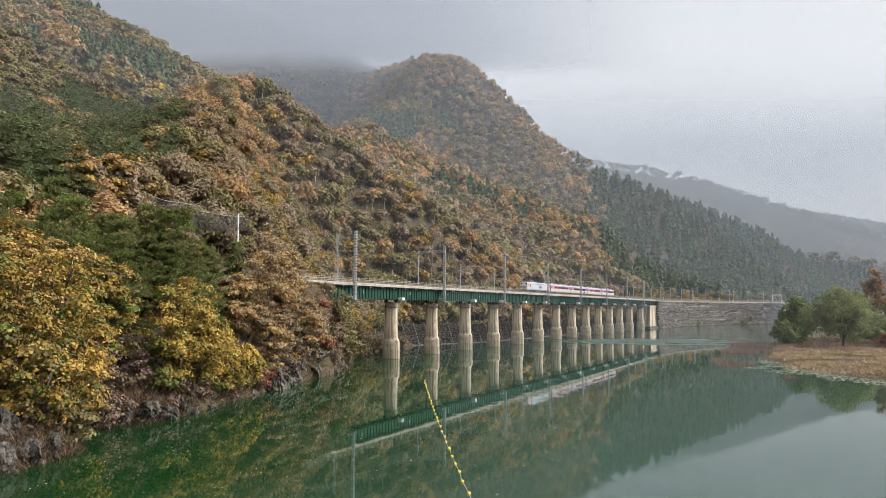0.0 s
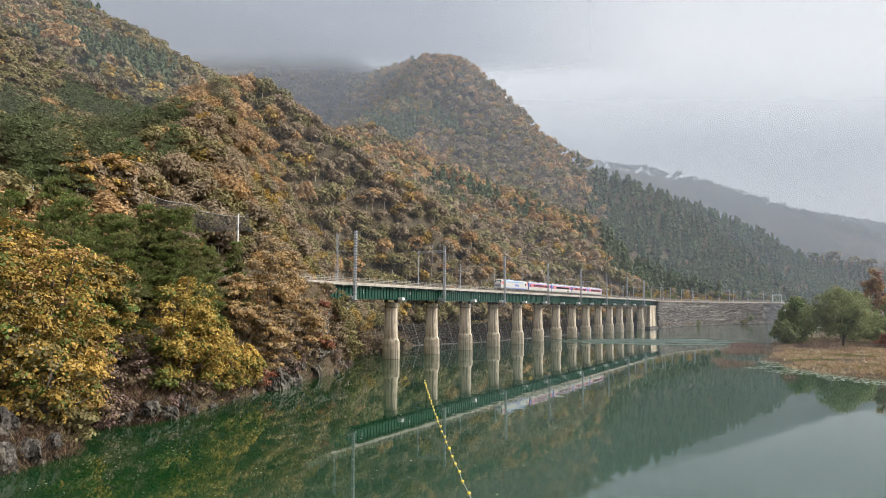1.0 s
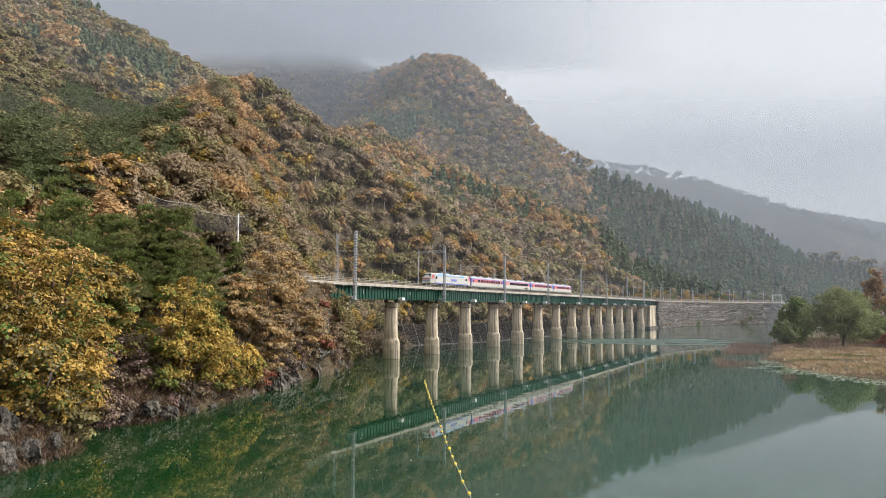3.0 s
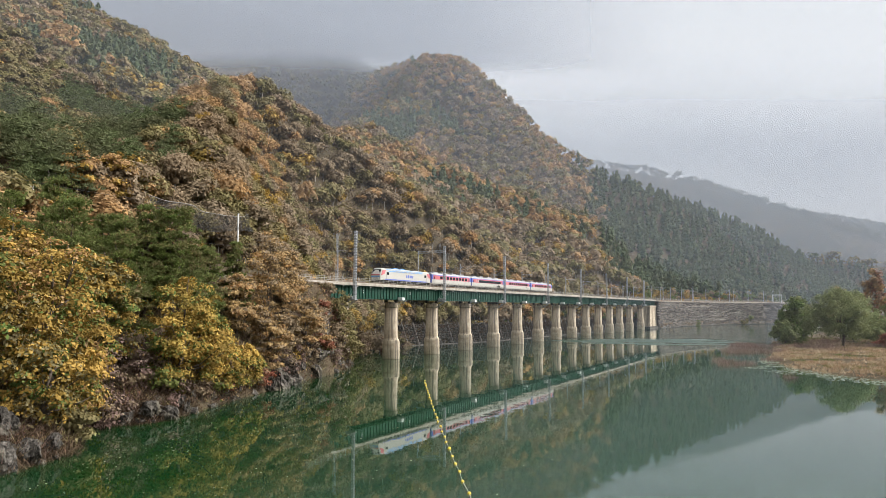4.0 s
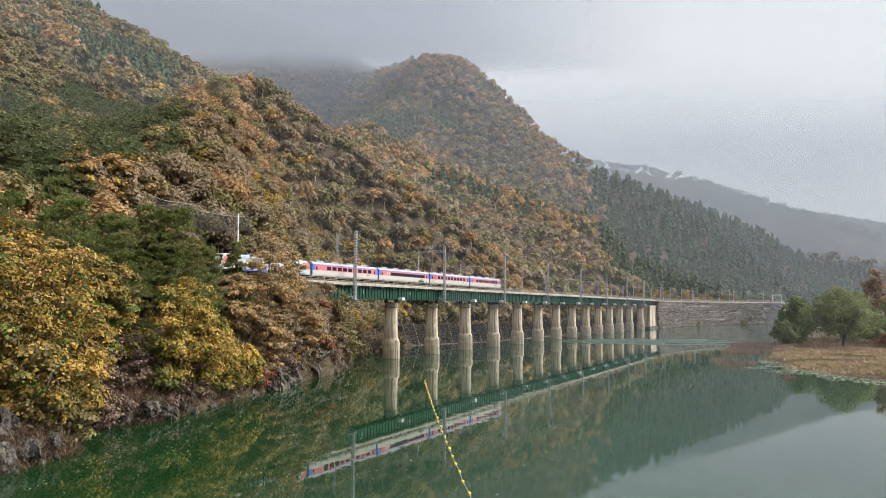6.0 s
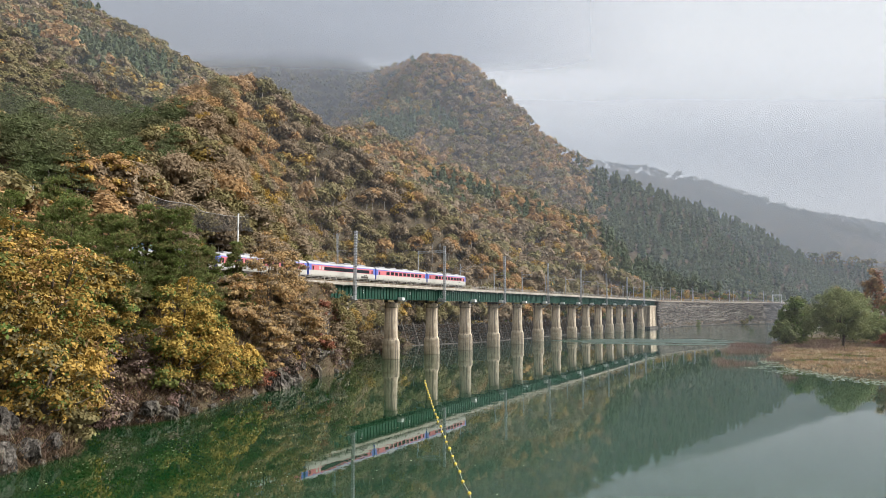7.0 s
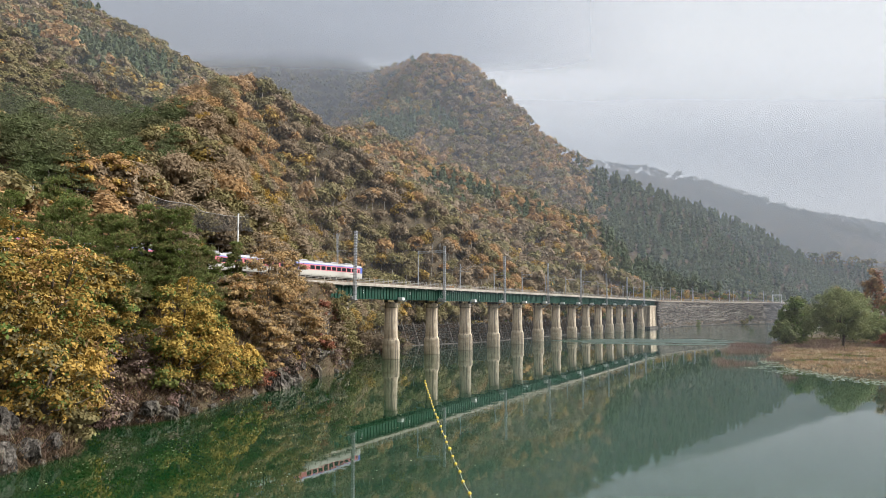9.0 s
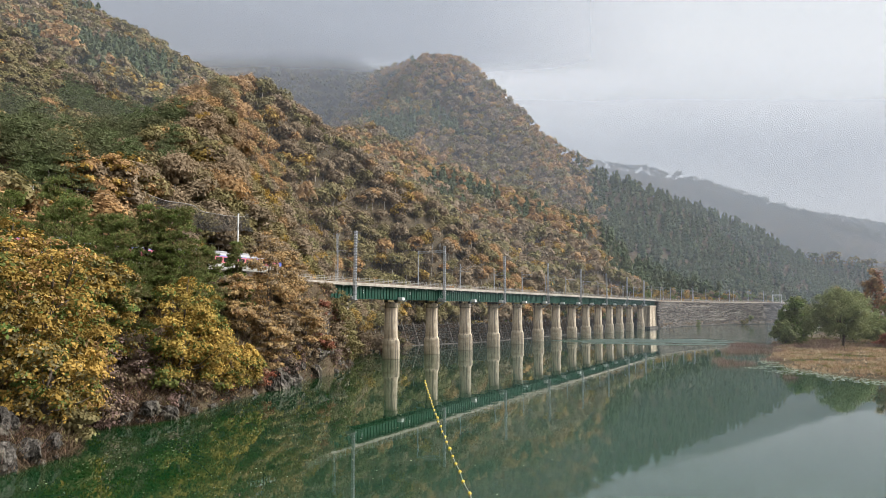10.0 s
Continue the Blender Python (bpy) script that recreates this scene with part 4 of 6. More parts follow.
    for i, (x, y, h, r) in enumerate(((166, 262, 27, 7.5), (157, 270, 21, 6.5), (177, 262, 24, 7.5))):
        tree("oak_tree", "tall rust-red tree behind the willows", "broad", x, y, h, r * 0.8, 9000, 0.42, ["orange", "brown", "red"], 330 + i, 0.05, 0.3, 90, "trees on the flat bank", flat=0.9)
    for i, (x, y, h, r) in enumerate(((128, 196, 4.5, 3.2), (127, 188, 5, 3.0))):
        tree("shrub", "deep red autumn shrub on the flat bank", "broad", x, y, h, r, 3000, 0.26, ["red"], 340 + i, 0.02, 0.1, 24, "shrubs on the bank")


build_forest()
build_bank_trees()


# ---------------------------------------------------------------- bridge
def stack(bm, rings):
    """A closed tower of oval rings (a, b, z)."""
    loops = []
    for a, b, z in rings:
        loops.append([bm.verts.new((a * math.cos(2 * math.pi * k / 24), b * math.sin(2 * math.pi * k / 24), z)) for k in range(24)])
    for lo, hi in zip(loops, loops[1:]):
        for k in range(24):
            bm.faces.new((lo[k], lo[(k + 1) % 24], hi[(k + 1) % 24], hi[k]))
    bm.faces.new(loops[0][::-1])
    bm.faces.new(loops[-1])
    return bm


def pier_mesh(bm, seed):
    rng = random.Random(seed)
    e = rng.uniform(-0.25, 0.25)
    return stack(bm, [(2.25, 1.75, -5), (2.2, 1.7, 4.0 + e), (2.12, 1.62, 4.3 + e), (1.86, 1.36, 4.65 + e), (1.80, 1.30, 5.0 + e), (1.72, 1.22, 12.4)])


def span_girder(bm, r, length=19.9):
    """One plate girder: web, flanges and upright stiffeners on both faces."""
    y0, y1 = 0.05, length
    box(bm, r - 0.02, y0, 14.35, r + 0.02, y1, 17.05)
    box(bm, r - 0.22, y0, 14.28, r + 0.22, y1, 14.36)
    box(bm, r - 0.22, y0, 17.04, r + 0.22, y1, 17.12)
    n = 16
    for k in range(n + 1):
        y = y0 + 0.1 + (length - 0.3) * k / n
        box(bm, r - 0.18, y - 0.03, 14.36, r + 0.18, y + 0.03, 17.04)
    return bm


def build_bridge():
    ob = thing("railway_bridge", "green steel plate-girder railway bridge on pale concrete piers", "bridge", line_pose(0))
    shared = {}
    for k, along in [(k, 20 * k) for k in range(-2, 12)] + [(12, 242), (13, 269)]:
        p = part("pier", pier_mesh(bmesh.new(), k), M["concrete"], ob, smooth=True)
        p.location = (0, along, 0)
        cap = part("pier_cap", stack(bmesh.new(), [(1.80, 1.30, 12.35), (1.84, 1.34, 12.6), (1.8, 1.25, 13.1), (1.6, 1.0, 13.6), (1.45, 0.8, 13.75)]), M["concrete"], p, "weathered rounded cap", smooth=True)
        for r in (-1.5, 1.5):
            bm = bmesh.new()
            box(bm, r - 0.35, -0.5, 13.55, r + 0.35, 0.5, 14.28, 0.05)
            part("bearing", bm, M["under"], p)
        bm = bmesh.new()
        box(bm, 1.9, -0.12, 13.85, 4.3, 0.12, 14.05, 0.02)
        rod(bm, (1.5, 0, 12.9), (4.0, 0, 13.9), 0.07, 0.07, 6)
        part("bracket", bm, M["pole"], p)
        bm = bmesh.new()
        box(bm, 2.15, -0.55, 14.06, 3.55, 0.55, 14.80, 0.06)
        part("cable_box", bm, M["white_box"], p, "white painted steel cable box")
    for k in range(-2, 15):
        for r in (-1.55, 1.95):
            if r not in shared:
                g = part("girder", span_girder(bmesh.new(), r), M["girder"], ob)
                shared[r] = g.data
            else:
                g = link("girder", shared[r], ob)
            g.location = (0, 20 * k, 0)
        if "x" not in shared:
            bm = bmesh.new()
            for j in range(8):
                y = 1.2 + j * 2.5
                box(bm, -1.5, y - 0.05, 14.5, 1.9, y + 0.05, 14.62)
                box(bm, -1.5, y - 0.05, 16.7, 1.9, y + 0.05, 16.82)
                rod(bm, (-1.5, y, 14.6), (1.9, y, 16.7), 0.05, 0.05, 5)
            brace = part("cross_brace", bm, M["girder"], ob)
            brace.location = (0, 20 * k, 0)
            shared["x"] = brace.data
        else:
            link("cross_brace", shared["x"], ob).location = (0, 20 * k, 0)
        # small pale drain spouts along the slab edge
        for j in range(4):
            bm = bmesh.new()
            rod(bm, (2.72, 2 + 5 * j, 16.95), (2.95, 2 + 5 * j, 16.90), 0.09, 0.09, 6)
            part("drain_spout", bm, M["white_box"], ob).location = (0, 20 * k, 0)
        bm = bmesh.new()
        box(bm, -2.9, 0.03, 17.16, 2.9, 19.97, 17.42, 0.03)
        box(bm, 2.45, 0.03, 17.42, 2.88, 19.97, 17.78, 0.03)
        box(bm, -2.88, 0.03, 17.42, -2.45, 19.97, 17.78, 0.03)
        part("deck_slab", bm, M["slab"], ob).location = (0, 20 * k, 0)
        for r in (-2.7, 2.7):
            bm = bmesh.new()
            for z in (18.1, 18.45, 18.8):
                box(bm, r - 0.022, 0, z - 0.022, r + 0.022, 20, z + 0.022)
            part("handrail", bm, M["railing"], ob).location = (0, 20 * k, 0)
            for j in range(10):
                if ("post", r) not in shared:
                    bm = bmesh.new()
                    box(bm, r - 0.04, -0.04, 17.7, r + 0.04, 0.04, 18.97)
                    post = part("railing_post", bm, M["railing"], ob)
                    post.location = (0, 20 * k + 2 * j + 0.6, 0)
                    shared["post", r] = post.data
                else:
                    link("railing_post", shared["post", r], ob).location = (0, 20 * k + 2 * j + 0.6, 0)
    # the span numbers painted on the river-side girders
    for k in range(-1, 8):
        cu = bpy.data.curves.new("span_number", "FONT")
        cu.body, cu.size, cu.extrude, cu.align_x = str(k + 3), 1.0, 0.004, "CENTER"
        tmp = bpy.data.objects.new("span_number", cu)
        me = bpy.data.meshes.new_from_object(tmp)
        bpy.data.objects.remove(tmp)
        bpy.data.curves.remove(cu)
        num = link("span_number", me, ob, M["white_box"], "white painted span number")
        num.matrix_basis = Matrix.Translation((1.985, 20 * k + 5.5, 15.55)) @ Matrix(((0, 0, 1, 0), (1, 0, 0, 0), (0, 1, 0, 0), (0, 0, 0, 1)))
    # the abutment at the far end: a dark pilaster wall with two pale posts
    bm = bmesh.new()
    box(bm, -3.4, 285.0, -4, 2.2, 303.4, 13.2, 0.12)
    box(bm, -3.6, 284.6, 13.2, 2.6, 303.4, 14.2, 0.08)
    box(bm, 2.2, 291.0, -4, 2.4, 292.4, 13.2, 0.05)
    box(bm, 2.2, 302.2, -4, 2.4, 303.4, 13.2, 0.05)
    part("abutment", bm, M["concrete"], ob, "stained concrete abutment at the bridge end")


def build_track():
    ob = thing("railway_track", "rusty steel rails on dark sleepers along the bridge and hillside", "railway track")
    for r in (-0.75, 0.75):
        bm = bmesh.new()
        prev = None
        for k in range(0, 66):
            s = -150 + 10 * k
            ring = [bm.verts.new(on_line(s, r + a, z)) for a, z in ((-0.07, RAIL - 0.17), (0.07, RAIL - 0.17), (0.04, RAIL), (-0.04, RAIL))]
            if prev:
                for j in range(4):
                    bm.faces.new((prev[j], prev[(j + 1) % 4], ring[(j + 1) % 4], ring[j]))
            prev = ring
        part("rail", bm, M["rail"], ob)
    qs = []
    for k in range(1050):
        s = -150 + 0.62 * k
        c = [on_line(s + a, r, z) for z in (RAIL - 0.36, RAIL - 0.17) for a, r in ((-0.12, -1.25), (0.12, -1.25), (0.12, 1.25), (-0.12, 1.25))]
        qs.append([tuple(v) for v in c])
    v = np.array(qs).reshape(-1, 3)
    f = np.array([(4, 5, 6, 7), (0, 1, 5, 4), (1, 2, 6, 5), (2, 3, 7, 6), (3, 0, 4, 7)])
    faces = (np.arange(len(qs))[:, None, None] * 8 + f[None]).reshape(-1, 4)
    tagged(link("sleepers", array_mesh("sleepers", v, faces, [M["sleeper"]]), ob), kind="stuff")
    for name, a, b in (("ballast_bed", -150, -40), ("ballast_bed", 302, 520)):
        bm = bmesh.new()
        prev = None
        for s in np.arange(a, b + 0.1, 8):
            ring = [bm.verts.new(on_line(s, r, z)) for r, z in ((-2.9, RAIL - 1.2), (2.9, RAIL - 1.2), (1.7, RAIL - 0.27), (-1.7, RAIL - 0.27))]
            if prev:
                for j in range(4):
                    bm.faces.new((prev[j], prev[(j + 1) % 4], ring[(j + 1) % 4], ring[j]))
            prev = ring
        part(name, bm, M["ballast"], ob)
    # hand rail on the walled bench past the bridge
    for z in (18.35, 18.95):
        bm = bmesh.new()
        for k in range(22):
            rod(bm, on_line(301 + 10 * k, 3.0, z), on_line(311 + 10 * k, 3.0, z), 0.05, 0.05, 5)
        part("handrail", bm, M["railing"], ob)
    for k in range(72):
        bm = bmesh.new()
        rod(bm, on_line(301 + 3 * k, 3.0, 17.2), on_line(301 + 3 * k, 3.0, 19.0), 0.05, 0.05, 5)
        part("railing_post", bm, M["railing"], ob)


def near_mast(k):
    """A tall tube on a bracketed foot at the pier's river side."""
    ob = thing("catenary_mast", "tall grey galvanised overhead-line mast bracketed to a bridge pier", "mast", line_pose(-20.5 + 40.4 * k, 4.0), "overhead line masts")
    bm = bmesh.new()
    for x in (-0.24, 0.24):
        for y in (-0.2, 0.2):
            box(bm, x - 0.06, y - 0.06, 14.2, x + 0.06, y + 0.06, 28.9)
    for j in range(24):
        z = 14.5 + 0.6 * j
        for y in (-0.24, 0.24):
            box(bm, -0.2, y - 0.02, z, 0.2, y + 0.02, z + 0.22)
        for x in (-0.28, 0.28):
            box(bm, x - 0.02, -0.16, z + 0.3, x + 0.02, 0.16, z + 0.5)
    box(bm, -0.3, -0.26, 28.9, 0.3, 0.26, 28.98)
    part("column", bm, M["pole"], ob, "battened steel column")
    bm = bmesh.new()
    box(bm, -2.0, -0.6, 14.0, 0.35, 0.6, 14.12, 0.02)
    box(bm, -1.7, -0.5, 14.12, -0.35, 0.5, 14.75, 0.04)
    part("foot_platform", bm, M["pole"], ob)
    for y in (-0.4, 0.4):
        bm = bmesh.new()
        rod(bm, (-2.3, y, 12.4), (0.1, y, 14.0), 0.08, 0.08, 6)
        part("brace", bm, M["pole"], ob)
        bm = bmesh.new()
        rod(bm, (-1.5, y, 14.75), (-0.15, y, 17.0), 0.05, 0.05, 6)
        part("stay", bm, M["pole"], ob)
    return ob


def far_mast(s, r=-4.2, top=25.8, arm=True):
    ob = thing("catenary_mast", "slim grey overhead-line mast with a cantilever arm", "mast", line_pose(s, r), "overhead line masts")
    bm = bmesh.new()
    rod(bm, (0, 0, 14.6 if s < 300 else 17.0), (0, 0, top), 0.20, 0.15, 10)
    part("tube", bm, M["pole"], ob)
    if arm:
        g = 1 if r < 0 else -1
        for name, a, b in (("cantilever_arm", (0, 0, top - 1.0), (4.0 * g, 0, top - 1.0)), ("cantilever_arm", (0, 0, top - 2.3), (4.0 * g, 0, top - 1.0)), ("registration_arm", (0, 0, top - 2.4), (3.4 * g, 0, top - 2.5))):
            bm = bmesh.new()
            rod(bm, a, b, 0.06, 0.05, 6)
            part(name, bm, M["pole"], ob)
        bm = bmesh.new()
        for j in range(4):
            rod(bm, (0.35 * g + 0.1 * g * j, 0, top - 1.0), (0.42 * g + 0.1 * g * j, 0, top - 1.0), 0.12, 0.10, 8)
        part("insulator", bm, M["white_box"], ob)
    if s < 300:
        bm = bmesh.new()
        box(bm, -0.4, -0.4, 14.3, 2.2, 0.4, 14.6, 0.03)
        part("foot_platform", bm, M["pole"], ob)
    return ob


def portal_beam():
    ob = thing("portal_beam", "light lattice steel beam bridging the track between two masts", "gantry beam", line_pose(19.9))
    for z in (27.2, 27.75):
        for y in (-0.22, 0.22):
            bm = bmesh.new()
            rod(bm, (-4.4, y, z), (4.0, y, z), 0.05, 0.05, 6)
            part("chord", bm, M["pole"], ob)
    bm = bmesh.new()
    for k in range(12):
        x = -4.2 + 0.68 * k
        for y in (-0.22, 0.22):
            rod(bm, (x, y, 27.2 if k % 2 else 27.75), (x + 0.68, y, 27.75 if k % 2 else 27.2), 0.035, 0.035, 5)
    part("lattice", bm, M["pole"], ob)
    for x in (0.2, 2.6):
        bm = bmesh.new()
        rod(bm, (x, 0, 27.7), (x, 0, 29.6), 0.06, 0.06, 6)
        rod(bm, (x, 0, 24.5), (x, 0, 27.3), 0.05, 0.05, 6)
        part("dropper_tube", bm, M["pole"], ob)


def line_gantry(s):
    """A white portal over the far track."""
    ob = thing("signal_gantry", "small white portal gantry over the far track", "gantry", line_pose(s, -1.0, 17.0))
    for x in (-4.2, 4.2):
        bm = bmesh.new()
        rod(bm, (x, 0, 0), (x, 0, 7.2), 0.2, 0.18, 8)
        part("upright", bm, M["white_box"], ob)
    for z in (6.2, 7.0):
        bm = bmesh.new()
        box(bm, -4.6, -0.15, z - 0.12, 4.6, 0.15, z + 0.12, 0.02)
        part("crossbeam", bm, M["white_box"], ob)
    for x in (-1.5, 1.5):
        bm = bmesh.new()
        box(bm, x - 0.4, -0.3, 4.9, x + 0.4, 0.3, 6.1, 0.05)
        part("signal_box", bm, M["railing"], ob)


def overhead_wires():
    ob = thing("overhead_wire", "thin dark overhead contact wire and its carrier", "overhead wire")
    for name, r, z, sag in (("contact_wire", 0.0, 23.25, 0.0), ("carrier_wire", 0.0, 24.6, 0.7), ("feeder_wire", 4.0, 28.7, 0.6), ("feeder_wire", -4.2, 25.9, 0.5)):
        bm = bmesh.new()
        prev = None
        for k in range(0, 130):
            s = -140 + 5 * k
            u = ((s + 20.5) / 40.4) % 1
            p = on_line(s, r, z - sag * 4 * u * (1 - u))
            if prev is not None:
                rod(bm, prev, p, 0.015, 0.015, 4)
            prev = p
        part(name, bm, M["cable"], ob)


def signal_post(s, r):
    ob = thing("signal_post", "small dark railway signal on a short post", "signal", line_pose(s, r, 17.2), "signals")
    bm = bmesh.new()
    rod(bm, (0, 0, 0), (0, 0, 3.0), 0.07, 0.07, 8)
    part("post", bm, M["pole"], ob)
    bm = bmesh.new()
    box(bm, -0.22, -0.15, 2.6, 0.22, 0.15, 3.7, 0.05)
    part("signal_head", bm, M["under"], ob, "black signal head")


def stones(name, path, z0, z1, lean, step, course, seed, depth=0.35, mat="stone"):
    """A wall of rough stones laid in uneven courses along a path; joined, as they are too many and too small to pick apart."""
    rng = np.random.default_rng(seed)
    pts = [Vector(p) for p in path]
    seg = [(b - a).length for a, b in zip(pts, pts[1:])]
    total = sum(seg)
    out = []
    z = z0
    while z < z1:
        h = course * rng.uniform(0.6, 1.5)
        u = -rng.uniform(0, step)
        while u < total:
            w = step * rng.uniform(0.4, 1.8)
            m = min(max(u + w / 2, 0), total - 0.01)
            k = 0
            while k < len(seg) - 1 and m > seg[k]:
                m -= seg[k]
                k += 1
            d = (pts[k + 1] - pts[k]).normalized()
            o = Vector((d.y, -d.x, 0))
            c = pts[k] + d * m - o * (lean * (z - z0))
            g = w * rng.uniform(0.42, 0.48)
            hh = h * rng.uniform(0.42, 0.47)
            p = depth * rng.uniform(0.1, 1.0)
            wave = 0.3 * course * math.sin(u * 0.35 + z) + rng.normal(0, 0.12 * course)
            q = []
            for dep, sh in ((-0.8, 1.0), (p, rng.uniform(0.72, 0.92))):
                for a, b in ((-1, -1), (1, -1), (1, 1), (-1, 1)):
                    jx, jz = rng.normal(0, 0.15), rng.normal(0, 0.17)
                    pt = c + d * (g * sh * (a + jx)) + o * dep
                    q.append((pt.x, pt.y, z + h / 2 + wave + hh * sh * (b + jz)))
            out.append(q)
            u += w
        z += h
    v = np.array(out).reshape(-1, 3)
    f = np.array([(4, 5, 6, 7), (0, 1, 5, 4), (1, 2, 6, 5), (2, 3, 7, 6), (3, 0, 4, 7)])
    faces = (np.arange(len(out))[:, None, None] * 8 + f[None]).reshape(-1, 4)
    return array_mesh(name, v, faces, [M[mat]])


def prism(path, r_in, r_out, z0, z1, lean=0.0):
    """A solid strip along a path of points, between two offsets to its river side."""
    bm = bmesh.new()
    pts = [Vector(p) for p in path]
    prev = None
    for k, p in enumerate(pts):
        d = (pts[min(k + 1, len(pts) - 1)] - pts[max(k - 1, 0)]).normalized()
        o = Vector((d.y, -d.x, 0))
        ring = [bm.verts.new(p + o * a + Vector((0, 0, z))) for a, z in ((r_in, z0), (r_out, z0), (r_out - lean * (z1 - z0), z1), (r_in - lean * (z1 - z0), z1))]
        if prev:
            for j in range(4):
                bm.faces.new((prev[j], prev[(j + 1) % 4], ring[(j + 1) % 4], ring[j]))
        else:
            bm.faces.new(ring[::-1])
        prev = ring
    bm.faces.new(prev)
    return bm


def build_walls():
    far = [on_line(303 + 6 * k, 3.6) for k in range(34)]
    ob = thing("retaining_wall", "tall weathered grey stone retaining wall below the railway", "retaining wall", kind="structure")
    part("wall_core", prism(far, -9.5, -0.1, -4, 16.9), M["rock"], ob)
    tagged(link("wall_stones", stones("wall_stones", far, -1.2, 16.7, 0.0, 2.6, 0.58, 40, 0.75), ob), kind="stuff")
    part("foot_ledge", prism([on_line(279 + 3 * k, 3.6) for k in range(9)], -9.0, 0.4, -3, 1.5, 0.2), M["rock"], ob, "low rocky ledge at the bridge end")
    part("coping", prism(far, -2.6, 0.35, 16.92, 17.35), M["slab"], ob, "pale concrete coping")
    part("foot_ledge", prism(far[8:], 0.2, 1.3, -1.0, 0.25), M["dark_stone"], ob)
    rng = random.Random(12)
    for k in range(60):
        i, z = rng.randint(0, 24), rng.uniform(0.8, 15.5)
        part("ledge", prism([p + Vector((0, 0, z + 0.22 * math.sin(j * 1.7 + k))) for j, p in enumerate(far[i:i + rng.randint(2, 7)])], -0.2, rng.uniform(0.4, 0.8), 0.0, rng.uniform(0.12, 0.35)), M["stone"] if k % 4 else M["slab"], ob, "broken pale stone ledge")
    shore = [Vector((x, y, 0)) for x, y in ((-13, 222), (-6, 229), (16, 251), (46, 301), (75, 349), (101, 391), (117, 418))]
    low = thing("retaining_wall", "dark leaning stone wall along the water behind the piers", "retaining wall", kind="structure")
    part("wall_core", prism(shore, -4.5, -0.4, -3, 6.6, 0.22), M["rock"], low)
    tagged(link("wall_stones", stones("wall_stones", shore, -0.8, 6.6, 0.22, 1.0, 0.6, 41, 0.5, "dark_stone"), low), kind="stuff")
    part("foot_ledge", prism(shore, 0.0, 0.8, -1.0, 0.22), M["stone"], low, "narrow stone ledge at the waterline")
    rng = random.Random(5)
    total = list(zip(shore, shore[1:]))
    for a, b in total:
        d = (b - a).normalized()
        o = Vector((d.y, -d.x, 0))
        u = 2.0
        while u < (b - a).length:
            p = a + d * u
            bm = bmesh.new()
            rod(bm, p + o * 0.5 + Vector((0, 0, -0.5)), p - d * 1.6 - o * 1.35 + Vector((0, 0, 7.6)), 0.26, 0.2, 6)
            part("buttress_rib", bm, M["stone"], low)
            u += rng.uniform(3.5, 6.0)


# ---------------------------------------------------------------- train
def loft(bm, sections):
    """A closed body through profiles [(y, [(x, z), ...])] with equal counts."""
    loops = [[bm.verts.new((x, y, z)) for x, z in pts] for y, pts in sections]
    n = len(loops[0])
    for a, b in zip(loops, loops[1:]):
        for k in range(n):
            bm.faces.new((a[k], a[(k + 1) % n], b[(k + 1) % n], b[k]))
    bm.faces.new(loops[0][::-1])
    bm.faces.new(loops[-1])
    bmesh.ops.recalc_face_normals(bm, faces=bm.faces)
    return bm


def mirror(half):
    return half + [(-x, z) for x, z in half[::-1]]


def bogie(ob, y, wheelbase=2.4):
    bm = bmesh.new()
    for x in (-1.0, 1.0):
        box(bm, x - 0.1, -wheelbase / 2 - 0.5, 0.42, x + 0.1, wheelbase / 2 + 0.5, 0.78, 0.05)
    box(bm, -1.0, -0.35, 0.45, 1.0, 0.35, 0.85, 0.05)
    for x in (-1.12, 1.12):
        for yy in (-wheelbase / 2, wheelbase / 2):
            box(bm, x - 0.1, yy - 0.18, 0.3, x + 0.1, yy + 0.18, 0.62, 0.04)
    b = part("bogie", bm, M["under"], ob, "dark steel bogie frame")
    b.location = (0, y, 0)
    for yy in (-wheelbase / 2, wheelbase / 2):
        bm = bmesh.new()
        for x in (-0.75, 0.75):
            rod(bm, (x - 0.07, yy, 0.43), (x + 0.07, yy, 0.43), 0.43, 0.43, 20)
            rod(bm, (x - 0.09 if x < 0 else x + 0.05, yy, 0.43), (x - 0.05 if x < 0 else x + 0.09, yy, 0.43), 0.47, 0.47, 20)
        rod(bm, (-0.8, yy, 0.43), (0.8, yy, 0.43), 0.09, 0.09, 8)
        part("wheelset", bm, M["rail"], b)


